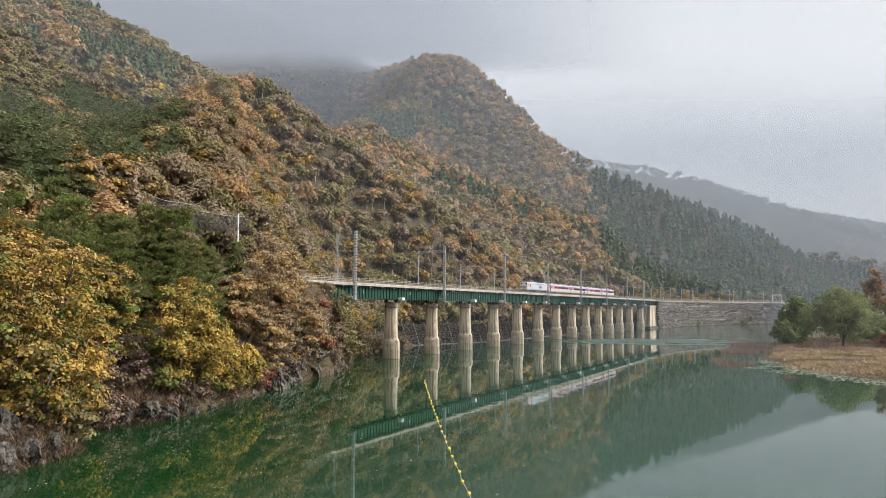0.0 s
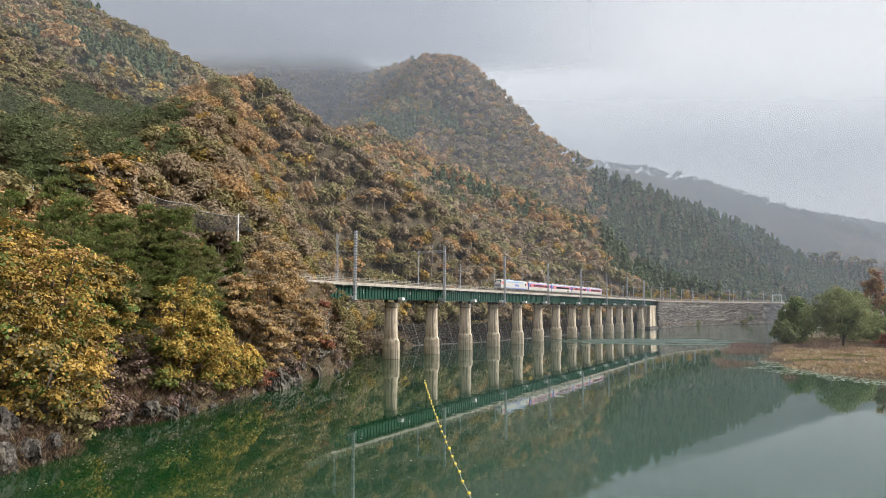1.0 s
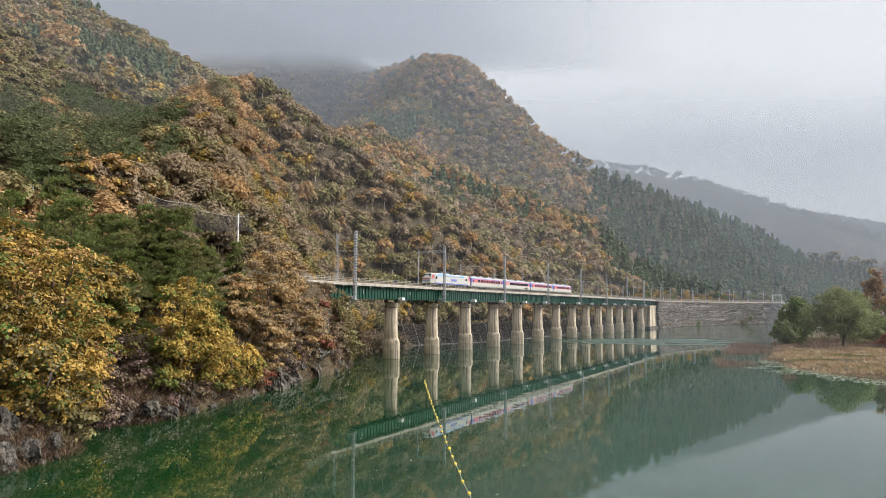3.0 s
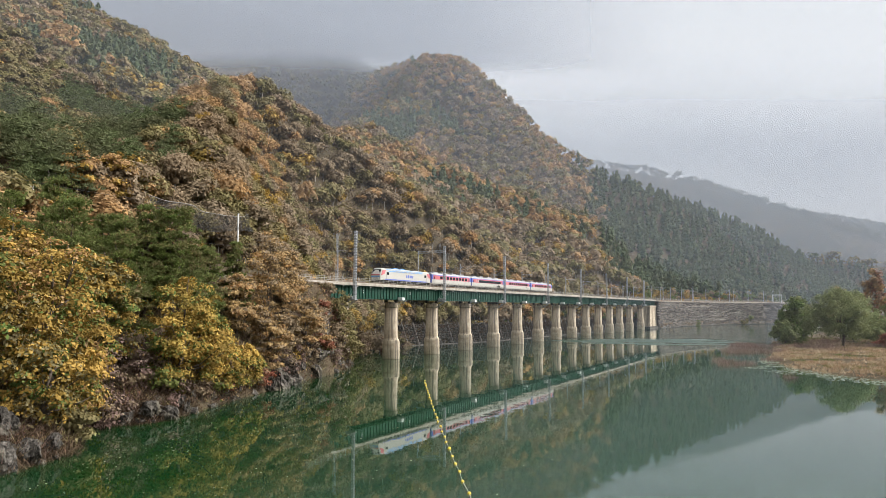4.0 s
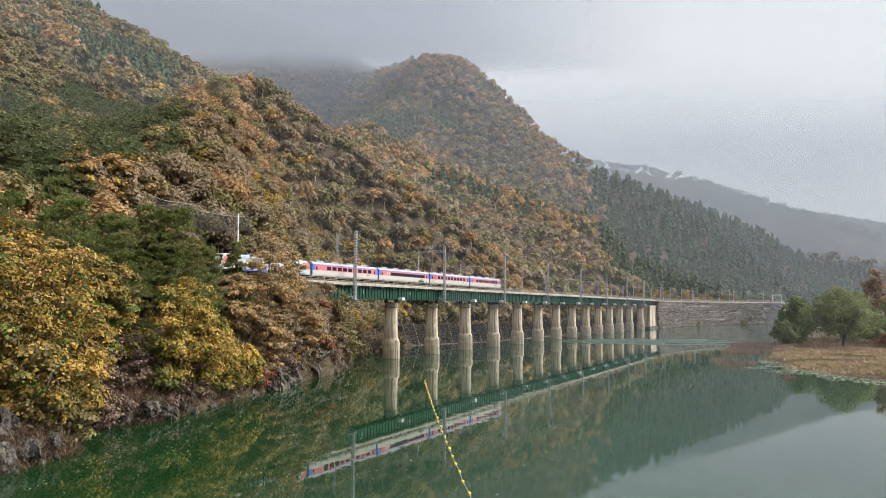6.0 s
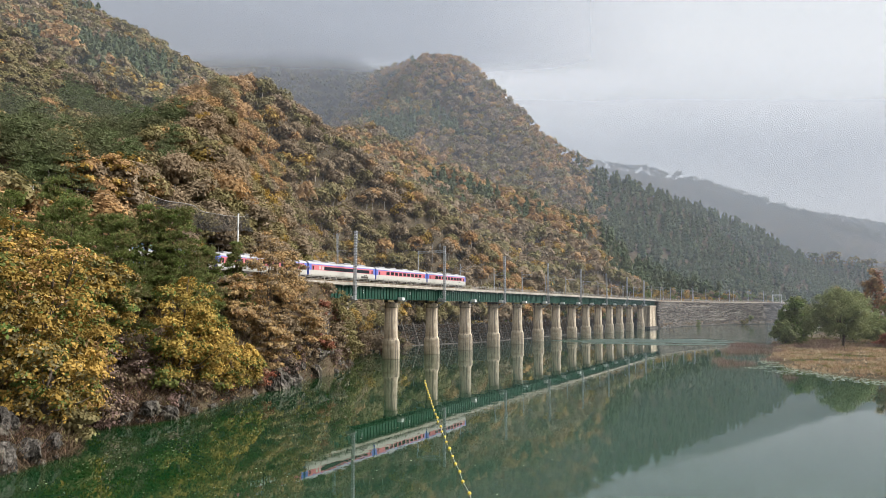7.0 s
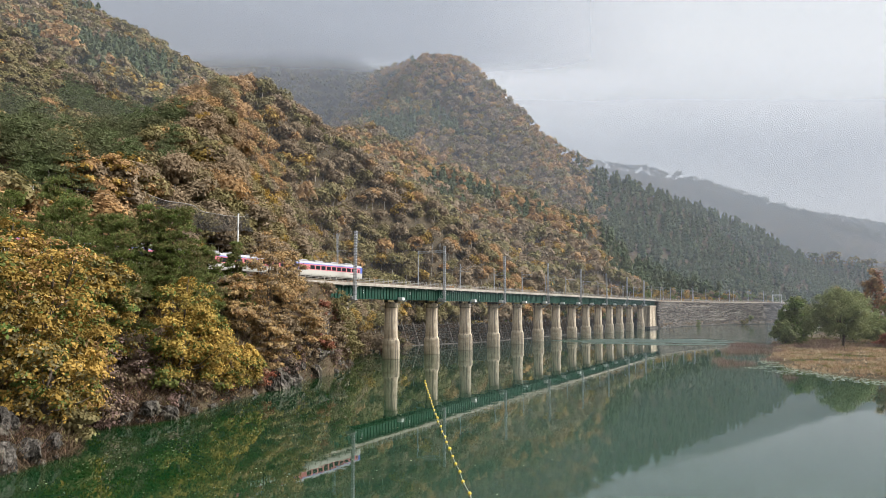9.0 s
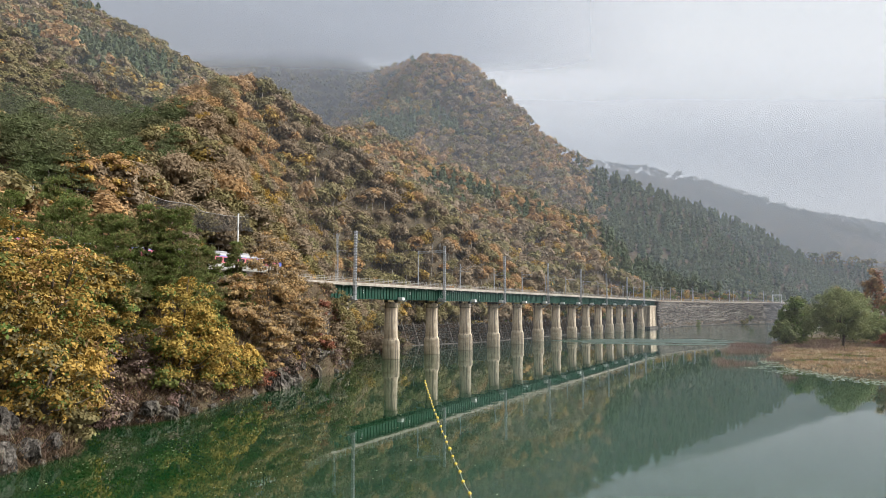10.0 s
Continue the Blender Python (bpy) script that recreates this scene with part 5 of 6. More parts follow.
def coach(length, style):
    ob = thing("railway_coach", "white and pinkish-red passenger coach with blue trim and dark windows" if style != "long" else "white and red passenger coach with one long dark window strip",
               "train coach", line_pose(0, 0, RAIL), "train on the bridge")
    e = length / 2 - 0.25
    low = mirror([(1.36, 0.72), (1.46, 0.95), (1.49, 1.2), (1.49, 1.92)])
    part("lower_panel", loft(bmesh.new(), [(-e, low), (e, low)]), M["cream"], ob, "cream-white lower body side")
    bandp = mirror([(1.485, 1.92), (1.485, 3.0)])
    part("window_band", loft(bmesh.new(), [(-e, bandp), (e, bandp)]), M["red_paint"], ob, "pinkish-red window band")
    trim = mirror([(1.488, 3.0), (1.46, 3.16)])
    part("blue_stripe", loft(bmesh.new(), [(-e, trim), (e, trim)]), M["blue_paint"], ob, "blue stripe under the roof")
    roof = mirror([(1.44, 3.16), (1.30, 3.42), (0.95, 3.62), (0.45, 3.72)])
    part("roof", loft(bmesh.new(), [(-e + 0.05, roof), (e - 0.05, roof)]), M["roof_paint"], ob, "pale grey curved roof")
    for g in (-1, 1):
        bm = bmesh.new()
        box(bm, -1.47, g * (e - 0.02), 0.9, 1.47, g * (e + 0.05), 3.2, 0.02)
        part("end_panel", bm, M["blue_paint"], ob, "blue end wall")
        bm = bmesh.new()
        box(bm, -0.75, g * (e + 0.04), 0.95, 0.75, g * (e + 0.3), 3.15, 0.05)
        part("gangway_bellows", bm, M["roof_paint"], ob, "grey folding gangway bellows")
        bm = bmesh.new()
        rod(bm, (0, g * (e + 0.02), 0.85), (0, g * (e + 0.3), 0.85), 0.14, 0.14, 8)
        part("coupler", bm, M["under"], ob)
        # blue panel and doors at the ends of each side
        for x in (-1, 1):
            bm = bmesh.new()
            box(bm, x * 1.485, g * (e - 0.8), 1.9, x * 1.50, g * (e - 0.02), 3.1)
            part("corner_panel", bm, M["blue_paint"], ob, "blue corner panel")
            bm = bmesh.new()
            box(bm, x * 1.48, g * (e - 1.75), 0.98, x * 1.503, g * (e - 0.85), 1.91, 0.01)
            d = part("door", bm, M["cream"], ob, "passenger door")
            bm = bmesh.new()
            box(bm, x * 1.50, g * (e - 1.5), 1.95, x * 1.512, g * (e - 1.1), 2.7)
            part("door_window", bm, M["glass"], d)
    for x in (-1, 1):
        if style == "long":
            bm = bmesh.new()
            box(bm, x * 1.48, -e + 4.9, 2.0, x * 1.505, e - 2.4, 2.74)
            part("window", bm, M["glass"], ob, "long dark window strip")
            for y in (-e + 3.2, -e + 4.2):
                bm = bmesh.new()
                box(bm, x * 1.48, y, 2.1, x * 1.506, y + 0.5, 2.75)
                part("panel", bm, M["cream"], ob)
            bm = bmesh.new()
            box(bm, x * 1.48, e - 5.5, 0.85, x * 1.506, e - 2.8, 1.35)
            part("equipment_louvre", bm, M["under"], ob)
        else:
            n = 9
            y0, y1 = -e + (4.4 if style == "first" else 4.0), e - 2.4
            for k in range(n):
                y = y0 + (y1 - y0) * (k + 0.5) / n
                bm = bmesh.new()
                box(bm, x * 1.48, y - 0.68, 2.06, x * 1.506, y + 0.68, 2.82, 0.006)
                part("window", bm, M["glass"], ob)
        for y in (e - 4.4, e - 4.0, e - 3.6):
            bm = bmesh.new()
            box(bm, x * 1.488, y, 1.42, x * 1.5, y + 0.3, 1.6)
            part("marking", bm, M["under"], ob, "small dark side marking")
    for k, y in enumerate((-e * 0.72, -e * 0.3, e * 0.18, e * 0.62)):
        bm = bmesh.new()
        box(bm, -0.85, y - 1.3, 3.62, 0.85, y + 1.3, 3.98, 0.1)
        u = part("air_conditioner", bm, M["roof_paint"], ob, "pale roof air-conditioning unit")
        for j in (-0.7, 0.7):
            bm = bmesh.new()
            rod(bm, (0, y + j, 3.97), (0, y + j, 4.02), 0.38, 0.36, 14)
            part("fan_grille", bm, M["under"], u)
    for k, y in enumerate((-e * 0.35, 0.2, e * 0.3)):
        bm = bmesh.new()
        box(bm, -1.25, y - 1.2, 0.32, 1.25, y + 1.2, 0.74, 0.05)
        part("underfloor_box", bm, M["under"], ob)
    for y in (-e + 3.2, e - 3.2):
        bogie(ob, y)
    return ob


def locomotive(length):
    ob = thing("electric_locomotive", "cream electric locomotive with pale blue upper body and red cab corners", "locomotive", line_pose(0, 0, RAIL), "train on the bridge")
    e = length / 2

    def ring(w, z0, z1, z2, z3):
        return mirror([(w * 0.97, z0), (w, z0 + 0.2), (w, z1), (w * 0.97, z2), (w * 0.72, z3 - 0.06), (w * 0.3, z3)])

    body = [(-e, ring(1.26, 0.95, 1.7, 2.0, 2.2)), (-e + 0.22, ring(1.38, 0.85, 2.1, 2.4, 2.62)), (-e + 0.85, ring(1.46, 0.85, 2.7, 3.2, 3.58)), (-e + 1.3, ring(1.48, 0.85, 2.75, 3.3, 3.72))]
    body += [(-y, p) for y, p in body[::-1]]
    part("body", loft(bmesh.new(), body), M["cream"], ob, "cream-white bodyshell with raked cabs")
    for x in (-1, 1):
        bm = bmesh.new()
        quad = [(-e + 3.6, 2.86), (e - 4.6, 2.94), (e - 4.0, 3.46), (-e + 2.4, 3.46)]
        vs = [bm.verts.new((x * (1.40 if z > 3.2 else 1.49), y, z)) for y, z in quad] + [bm.verts.new((x * 1.2, y, z)) for y, z in quad]
        for f in ((0, 1, 2, 3), (7, 6, 5, 4), (0, 4, 5, 1), (1, 5, 6, 2), (2, 6, 7, 3), (3, 7, 4, 0)):
            bm.faces.new([vs[i] for i in f])
        bmesh.ops.recalc_face_normals(bm, faces=bm.faces)
        part("side_band", bm, M["sky_paint"], ob, "pale blue upper side band")
        bm = bmesh.new()
        box(bm, x * 1.47, -e + 1.9, 0.86, x * 1.492, e - 1.9, 1.12)
        part("sill_stripe", bm, M["blue_paint"], ob, "dark blue sill stripe")
        for g in (-1, 1):
            bm = bmesh.new()
            quad = [(g * (e - 0.30), 1.9), (g * (e - 1.7), 2.3), (g * (e - 2.2), 3.24), (g * (e - 0.82), 3.1)]
            vs = [bm.verts.new((x * (1.505 if z < 2.7 else 1.49), y, z)) for y, z in quad] + [bm.verts.new((x * 1.3, y, z)) for y, z in quad]
            for f in ((0, 1, 2, 3), (7, 6, 5, 4), (0, 4, 5, 1), (1, 5, 6, 2), (2, 6, 7, 3), (3, 7, 4, 0)):
                bm.faces.new([vs[i] for i in f])
            bmesh.ops.recalc_face_normals(bm, faces=bm.faces)
            part("cab_corner", bm, M["red_paint"], ob, "pinkish-red cab corner")
            bm = bmesh.new()
            box(bm, x * 1.48, g * (e - 3.5), 2.1, x * 1.512, g * (e - 2.65), 2.75, 0.01)
            part("cab_side_window", bm, M["glass"], ob)
            bm = bmesh.new()
            box(bm, x * 1.47, g * (e - 2.6), 1.0, x * 1.5, g * (e - 2.3), 2.85, 0.01)
            part("cab_door_rail", bm, M["railing"], ob)
        for k in range(6):
            y = -e + 6.6 + k * (length - 12) / 6
            bm = bmesh.new()
            for j in range(5):
                box(bm, x * 1.44, y, 2.84 + 0.07 * j, x * 1.50, y + 1.1, 2.87 + 0.07 * j)
            part("louvre", bm, M["railing"], ob)
        # the side emblem: a round mark among plain strokes
        bm = bmesh.new()
        rod(bm, (x * 1.47, 0.55, 2.05), (x * 1.505, 0.55, 2.05), 0.40, 0.40, 16)
        part("emblem", bm, M["blue_paint"], ob, "plain round blue emblem")
        for y, w, h in ((-0.5, 0.42, 0.66), (1.2, 0.42, 0.66), (1.8, 0.42, 0.66), (2.4, 0.42, 0.66)):
            bm = bmesh.new()
            box(bm, x * 1.47, y, 1.68, x * 1.505, y + w, 1.68 + h)
            part("emblem_bar", bm, M["blue_paint"], ob, "plain blue stroke")
    for g in (-1, 1):
        bm = bmesh.new()
        vs = []
        for dy in (-0.02, 0.05):
            vs += [bm.verts.new((x, g * (y + dy), z)) for x, y, z in ((-1.2, e - 0.20, 2.42), (1.2, e - 0.20, 2.42), (1.1, e - 0.74, 3.36), (-1.1, e - 0.74, 3.36))]
        for f in ((0, 1, 2, 3), (7, 6, 5, 4), (0, 4, 5, 1), (1, 5, 6, 2), (2, 6, 7, 3), (3, 7, 4, 0)):
            bm.faces.new([vs[i] for i in f])
        bmesh.ops.recalc_face_normals(bm, faces=bm.faces)
        part("windscreen", bm, M["glass"], ob, "dark raked windscreen")
        bm = bmesh.new()
        box(bm, -1.22, g * (e - 0.10), 1.95, 1.22, g * (e + 0.03), 2.22, 0.03)
        part("nose_band", bm, M["red_paint"], ob, "red band below the windscreen")
        bm = bmesh.new()
        box(bm, -1.24, g * (e - 0.10), 1.5, 1.24, g * (e + 0.02), 1.78, 0.03)
        part("nose_stripe", bm, M["sky_paint"], ob, "pale blue nose stripe")
        bm = bmesh.new()
        box(bm, -1.2, g * (e - 0.5), 0.35, 1.2, g * (e - 0.05), 0.95, 0.06)
        part("snow_plough", bm, M["under"], ob)
        bm = bmesh.new()
        rod(bm, (0, g * (e - 0.1), 0.85), (0, g * (e + 0.3), 0.85), 0.15, 0.15, 8)
        part("coupler", bm, M["under"], ob)
        for x in (-0.8, 0.8):
            bm = bmesh.new()
            rod(bm, (x, g * (e - 0.06), 1.25), (x, g * (e + 0.05), 1.25), 0.16, 0.15, 12)
            part("headlight", bm, M["lamp"], ob, "round clear headlight")
        y = g * (e - 4.6)
        bm = bmesh.new()
        rod(bm, (-0.5, y, 3.78), (-0.5, y + 1.1 * g, 4.15), 0.05, 0.05, 6)
        rod(bm, (0.5, y, 3.78), (0.5, y + 1.1 * g, 4.15), 0.05, 0.05, 6)
        rod(bm, (-0.5, y + 1.1 * g, 4.15), (-0.6, y - 0.5 * g, 4.3), 0.04, 0.04, 6)
        rod(bm, (0.5, y + 1.1 * g, 4.15), (0.6, y - 0.5 * g, 4.3), 0.04, 0.04, 6)
        rod(bm, (-0.85, y - 0.5 * g, 4.32), (0.85, y - 0.5 * g, 4.32), 0.05, 0.05, 6)
        box(bm, -0.7, y - 0.9, 3.7, 0.7, y + 0.9, 3.8, 0.02)
        part("pantograph", bm, M["under"], ob, "folded dark pantograph")
    for y in (-4.2, -1.2, 1.6, 4.6):
        bm = bmesh.new()
        box(bm, -0.8, y - 1.0, 3.66, 0.8, y + 1.0, 3.92, 0.06)
        part("roof_box", bm, M["under"] if y > 1 else M["sky_paint"], ob)
    bm = bmesh.new()
    box(bm, -1.3, -3.2, 0.28, 1.3, 3.2, 0.86, 0.06)
    part("underfloor_box", bm, M["under"], ob)
    for y in (-e + 4.2, e - 4.2):
        bogie(ob, y, 3.0)
    return ob


TRAIN = []
TRAIN_CARS = ((0.2, 22.9, "long_end"), (23.0, 46.8, "coach"), (46.8, 70.9, "long"), (71.0, 95.0, "first"), (95.2, 119.1, "loco"))


def build_train():
    for a, b, style in TRAIN_CARS:
        ob = locomotive(b - a) if style == "loco" else coach(b - a, style)
        TRAIN.append((ob, (a + b) / 2))


def motions():
    """The train runs towards the wooded hillside, gaining a little speed; the float line drifts."""
    for ob, off in TRAIN:
        rows = []
        for k in range(21):
            t = k * 0.5
            s = 205.1 - 22.35 * t - 0.221 * t * t
            rows.append((t, line_pose(s - off, 0, RAIL)))
        walk(ob, rows)
    walk(FLOATS[0], [(0.0, pose(0, 0, 0)), (5.0, pose(0.02, 0, 0)), (10.0, pose(0.05, 0, 0))])


build_bridge()
build_track()
for k in range(8):
    near_mast(k)
for k in range(11):
    far_mast(19.9 + 25.1 * k, top=27.9 if k == 0 else 25.8, arm=k > 0)
for k in range(12):
    far_mast(297 + 19 * k, top=27.5 - 0.05 * k)
    if k % 3 == 1:
        far_mast(300 + 19 * k, r=2.6, top=27.5)
portal_beam()
line_gantry(499)
overhead_wires()
signal_post(11.5, -3.0)
signal_post(72, -3.0)
build_walls()
build_train()


# ---------------------------------------------------------------- banks and small things
def boulder(name, label, x, y, z, size, seed, group="rocks along the bank", squash=0.8):
    """An angular outcrop: a ball cut by random planes, then roughened."""
    rng = random.Random(seed)
    bm = bmesh.new()
    bmesh.ops.create_icosphere(bm, subdivisions=3 if size < 1.4 else 4, radius=1.0)
    cuts = []
    for _ in range(30):
        d = Vector((rng.gauss(0, 1), rng.gauss(0, 1), rng.gauss(0, 0.7))).normalized()
        cuts.append((d, rng.uniform(0.38, 0.85)))
    for v in bm.verts:
        p = v.co.copy()
        for d, k in cuts:
            over = p.dot(d) - k
            if over > 0:
                p -= d * over
        q = Vector((p.x * 3.2 + seed, p.y * 3.2, p.z * 1.3))
        crack = 1 - abs(noise.noise(q)) * 2
        p += p.normalized() * (0.14 * noise.noise(p * 2.6 + Vector((seed, 0, 0))) - 0.20 * max(0.0, crack - 0.55) + 0.10 * noise.noise(p * 7 + Vector((0, seed, 0))) + 0.05 * noise.noise(p * 15))
        v.co = Vector((p.x * size * 1.2, p.y * size, p.z * size * squash))
    ob = part(name, bm, M["rock"], None)
    ob.matrix_basis = pose(x, y, z, rng.uniform(-15, 15), rng.uniform(-15, 15), rng.uniform(0, 360))
    return tagged(ob, label, "rock", group)


def build_rocks():
    rng = random.Random(8)
    line = LEFT_SHORE[2:13]
    n = 0
    for (ax, ay), (bx, by) in zip(line, line[1:]):
        length = math.hypot(bx - ax, by - ay)
        for k in range(max(1, int(length / 1.2))):
            u = (k + rng.random()) / max(1, int(length / 1.2))
            size = rng.uniform(0.4, 1.25)
            x, y = ax + (bx - ax) * u - rng.uniform(-0.5, 1.4), ay + (by - ay) * u
            z = max(float(height(np.array([x]), np.array([y]))[0]), 0) + 0.1 * size
            boulder("rock", "angular grey rock at the water's edge", x, y, z, size, n)
            n += 1
    for k, (x, y, size) in enumerate(((-31.6, 56, 1.4), (-32.0, 53.4, 1.8), (-32.8, 50.6, 2.2), (-34.2, 54.0, 2.0), (-31.4, 73.6, 1.8), (-30.2, 75.4, 2.1), (-29.8, 78.2, 1.6), (-33.2, 71.8, 1.4), (-20.9, 141, 1.7), (-21.4, 146, 2.1), (-21.6, 152, 1.7), (-22.6, 158, 1.8), (-25.0, 101, 1.9), (-24.8, 104, 2.5), (-24.4, 107.5, 2.4), (-25.8, 106, 2.3), (-23.8, 111, 2.0), (-25.4, 110, 2.4), (-24.2, 115, 2.0), (-22.4, 121, 2.2), (-22.6, 124, 2.6), (-21.8, 129, 2.4), (-24.4, 119, 2.2), (-21.5, 136, 2.2))):
        z = max(float(height(np.array([x]), np.array([y]))[0]), 0)
        boulder("rock", "large pale fractured rock outcrop on the bank", x, y, z + size * 0.2, size, 70 + k, squash=1.0)


def build_cliff():
    """Bare rock breaking through the wood on the knoll."""
    rng = random.Random(3)
    for k, (x, y, size) in enumerate(((-64, 175.5, 2.0), (-62, 173, 2.4), (-60.5, 171, 1.8), (-58.6, 168, 2.3), (-57, 165.5, 1.7), (-61, 167, 1.7), (-55.5, 163, 1.9), (-54, 160.5, 1.6), (-57, 171, 1.9), (-55, 168, 1.6), (-65, 171, 1.8), (-59.5, 174, 2.0), (-56, 174, 1.7), (-50, 182, 3.2), (-30, 165, 2.6), (-31, 160, 2.4), (-28, 170, 2.2))):
        z = float(height(np.array([x]), np.array([y]))[0])
        boulder("cliff_rock", "dark fractured cliff rock among the trees", x, y, z + size * 0.35, size * 1.15, 120 + k, "cliff rocks", 1.35)


def build_wall_bushes():
    for k, (s, z) in enumerate(((452, 1.0), (458, 3.5), (447, 0.6), (380, 0.5))):
        p = on_line(s, 4.2, z)
        rng = np.random.default_rng(500 + k)
        ob = thing("shrub", "green bush rooted in the stone wall", "shrub", pose(p.x, p.y, z), "shrubs on the wall")
        q, mids, which = broad_crown(rng, 2.6, 4.5, -0.3, 16, 900, 0.42)
        part("trunk", trunk_and_limbs(rng, 3.0, 0.12, mids[:6]), M["bark"], ob)
        link("crown", card_mesh("crown", q, [M["willow"] if k % 2 else M["olive"]]), ob)


def build_peak_rocks():
    for k, (x, y, size) in enumerate(((18, 690, 8), (26, 687, 7), (12, 692, 6), (31, 682, 6))):
        z = float(height(np.array([x]), np.array([y]))[0])
        boulder("cliff_rock", "pale bare cliff near the mountain top", x, y, z + size * 0.35, size, 150 + k, "cliff rocks", 1.2)


def blades(name, label, category, spots, mat, h, w, per, seed, lean=0.35):
    """Tufts of reeds or brush: many thin standing blades, one sheet of stuff."""
    rng = np.random.default_rng(seed)
    base = np.repeat(np.array(spots), per, axis=0)
    n = len(base)
    base = base + np.stack([rng.normal(0, 0.45, n), rng.normal(0, 0.45, n), np.zeros(n)], 1)
    a = rng.uniform(0, 2 * np.pi, n)
    side = np.stack([np.cos(a), np.sin(a), np.zeros(n)], 1) * (w * rng.uniform(0.6, 1.5, n))[:, None]
    top = np.stack([rng.normal(0, lean, n), rng.normal(0, lean, n), np.ones(n)], 1) * (h * rng.uniform(0.4, 1.2, n))[:, None]
    q = np.stack([base - side - np.array([0, 0, 0.15]), base + side - np.array([0, 0, 0.15]), base + top], 1)
    tagged(link(name, card_mesh(name, q, [M[mat]])), label, category, kind="stuff")


def build_flat_bank():
    rng = np.random.default_rng(21)

    def spots(n, x0, x1, y0, y1, lo, hi, patch, level, seed):
        x, y = rng.uniform(x0, x1, n), rng.uniform(y0, y1, n)
        d = shore_distance(x, y, RIGHT_SHORE)
        ok = (d > lo) & (d < hi) & (wave_noise(x, y, patch, seed) > level)
        x, y = x[ok], y[ok]
        return np.stack([x, y, np.maximum(height(x, y), 0.0)], 1)

    blades("dry_reeds", "straw-coloured dry reeds along the flat bank", "reeds", spots(9000, 68, 190, 95, 250, 0.2, 30, 9, -0.35, 51), "straw", 0.6, 0.12, 10, 1, 0.9)
    blades("bank_grass", "green and brown rough grass on the flat bank", "grass", spots(7000, 76, 220, 90, 280, 4, 90, 12, -0.1, 52), "grass", 0.5, 0.14, 9, 2, 0.7)
    blades("brushwood", "grey-brown dead brush standing in the shallows", "brushwood", spots(7500, 52, 125, 84, 235, -13, 2, 10, 0.05, 53), "twig", 1.1, 0.05, 9, 3, 0.7)
    blades("brushwood", "reddish-brown brush below the willows", "brushwood", spots(1600, 100, 170, 180, 250, 6, 60, 9, 0.1, 54), "twig", 2.0, 0.06, 9, 4, 0.6)
    # pale scum and flecks drifting off the flat bank
    n = 6500
    y = rng.uniform(100, 165, n)
    x = rng.uniform(58, 92, n)
    off = shore_distance(x, y, RIGHT_SHORE)
    ok = (wave_noise(x, y, 13, 57) + 0.5 * wave_noise(x, y, 4, 58) > -0.35 - 0.09 * off) & (off < 1) & (off > -9)
    c = np.stack([x[ok], y[ok], np.full(ok.sum(), 0.01)], 1)
    q = cards(rng, c, np.tile([0, 0, 1.0], (len(c), 1)), 0.36, 0.01, 1.9)
    q[..., 2] = 0.006 + rng.uniform(0, 0.02, (len(c), 1))
    tagged(link("algae_scum", card_mesh("algae_scum", q, [M["scum"]])), "pale grey-green scum floating by the reeds", "algae", kind="stuff")


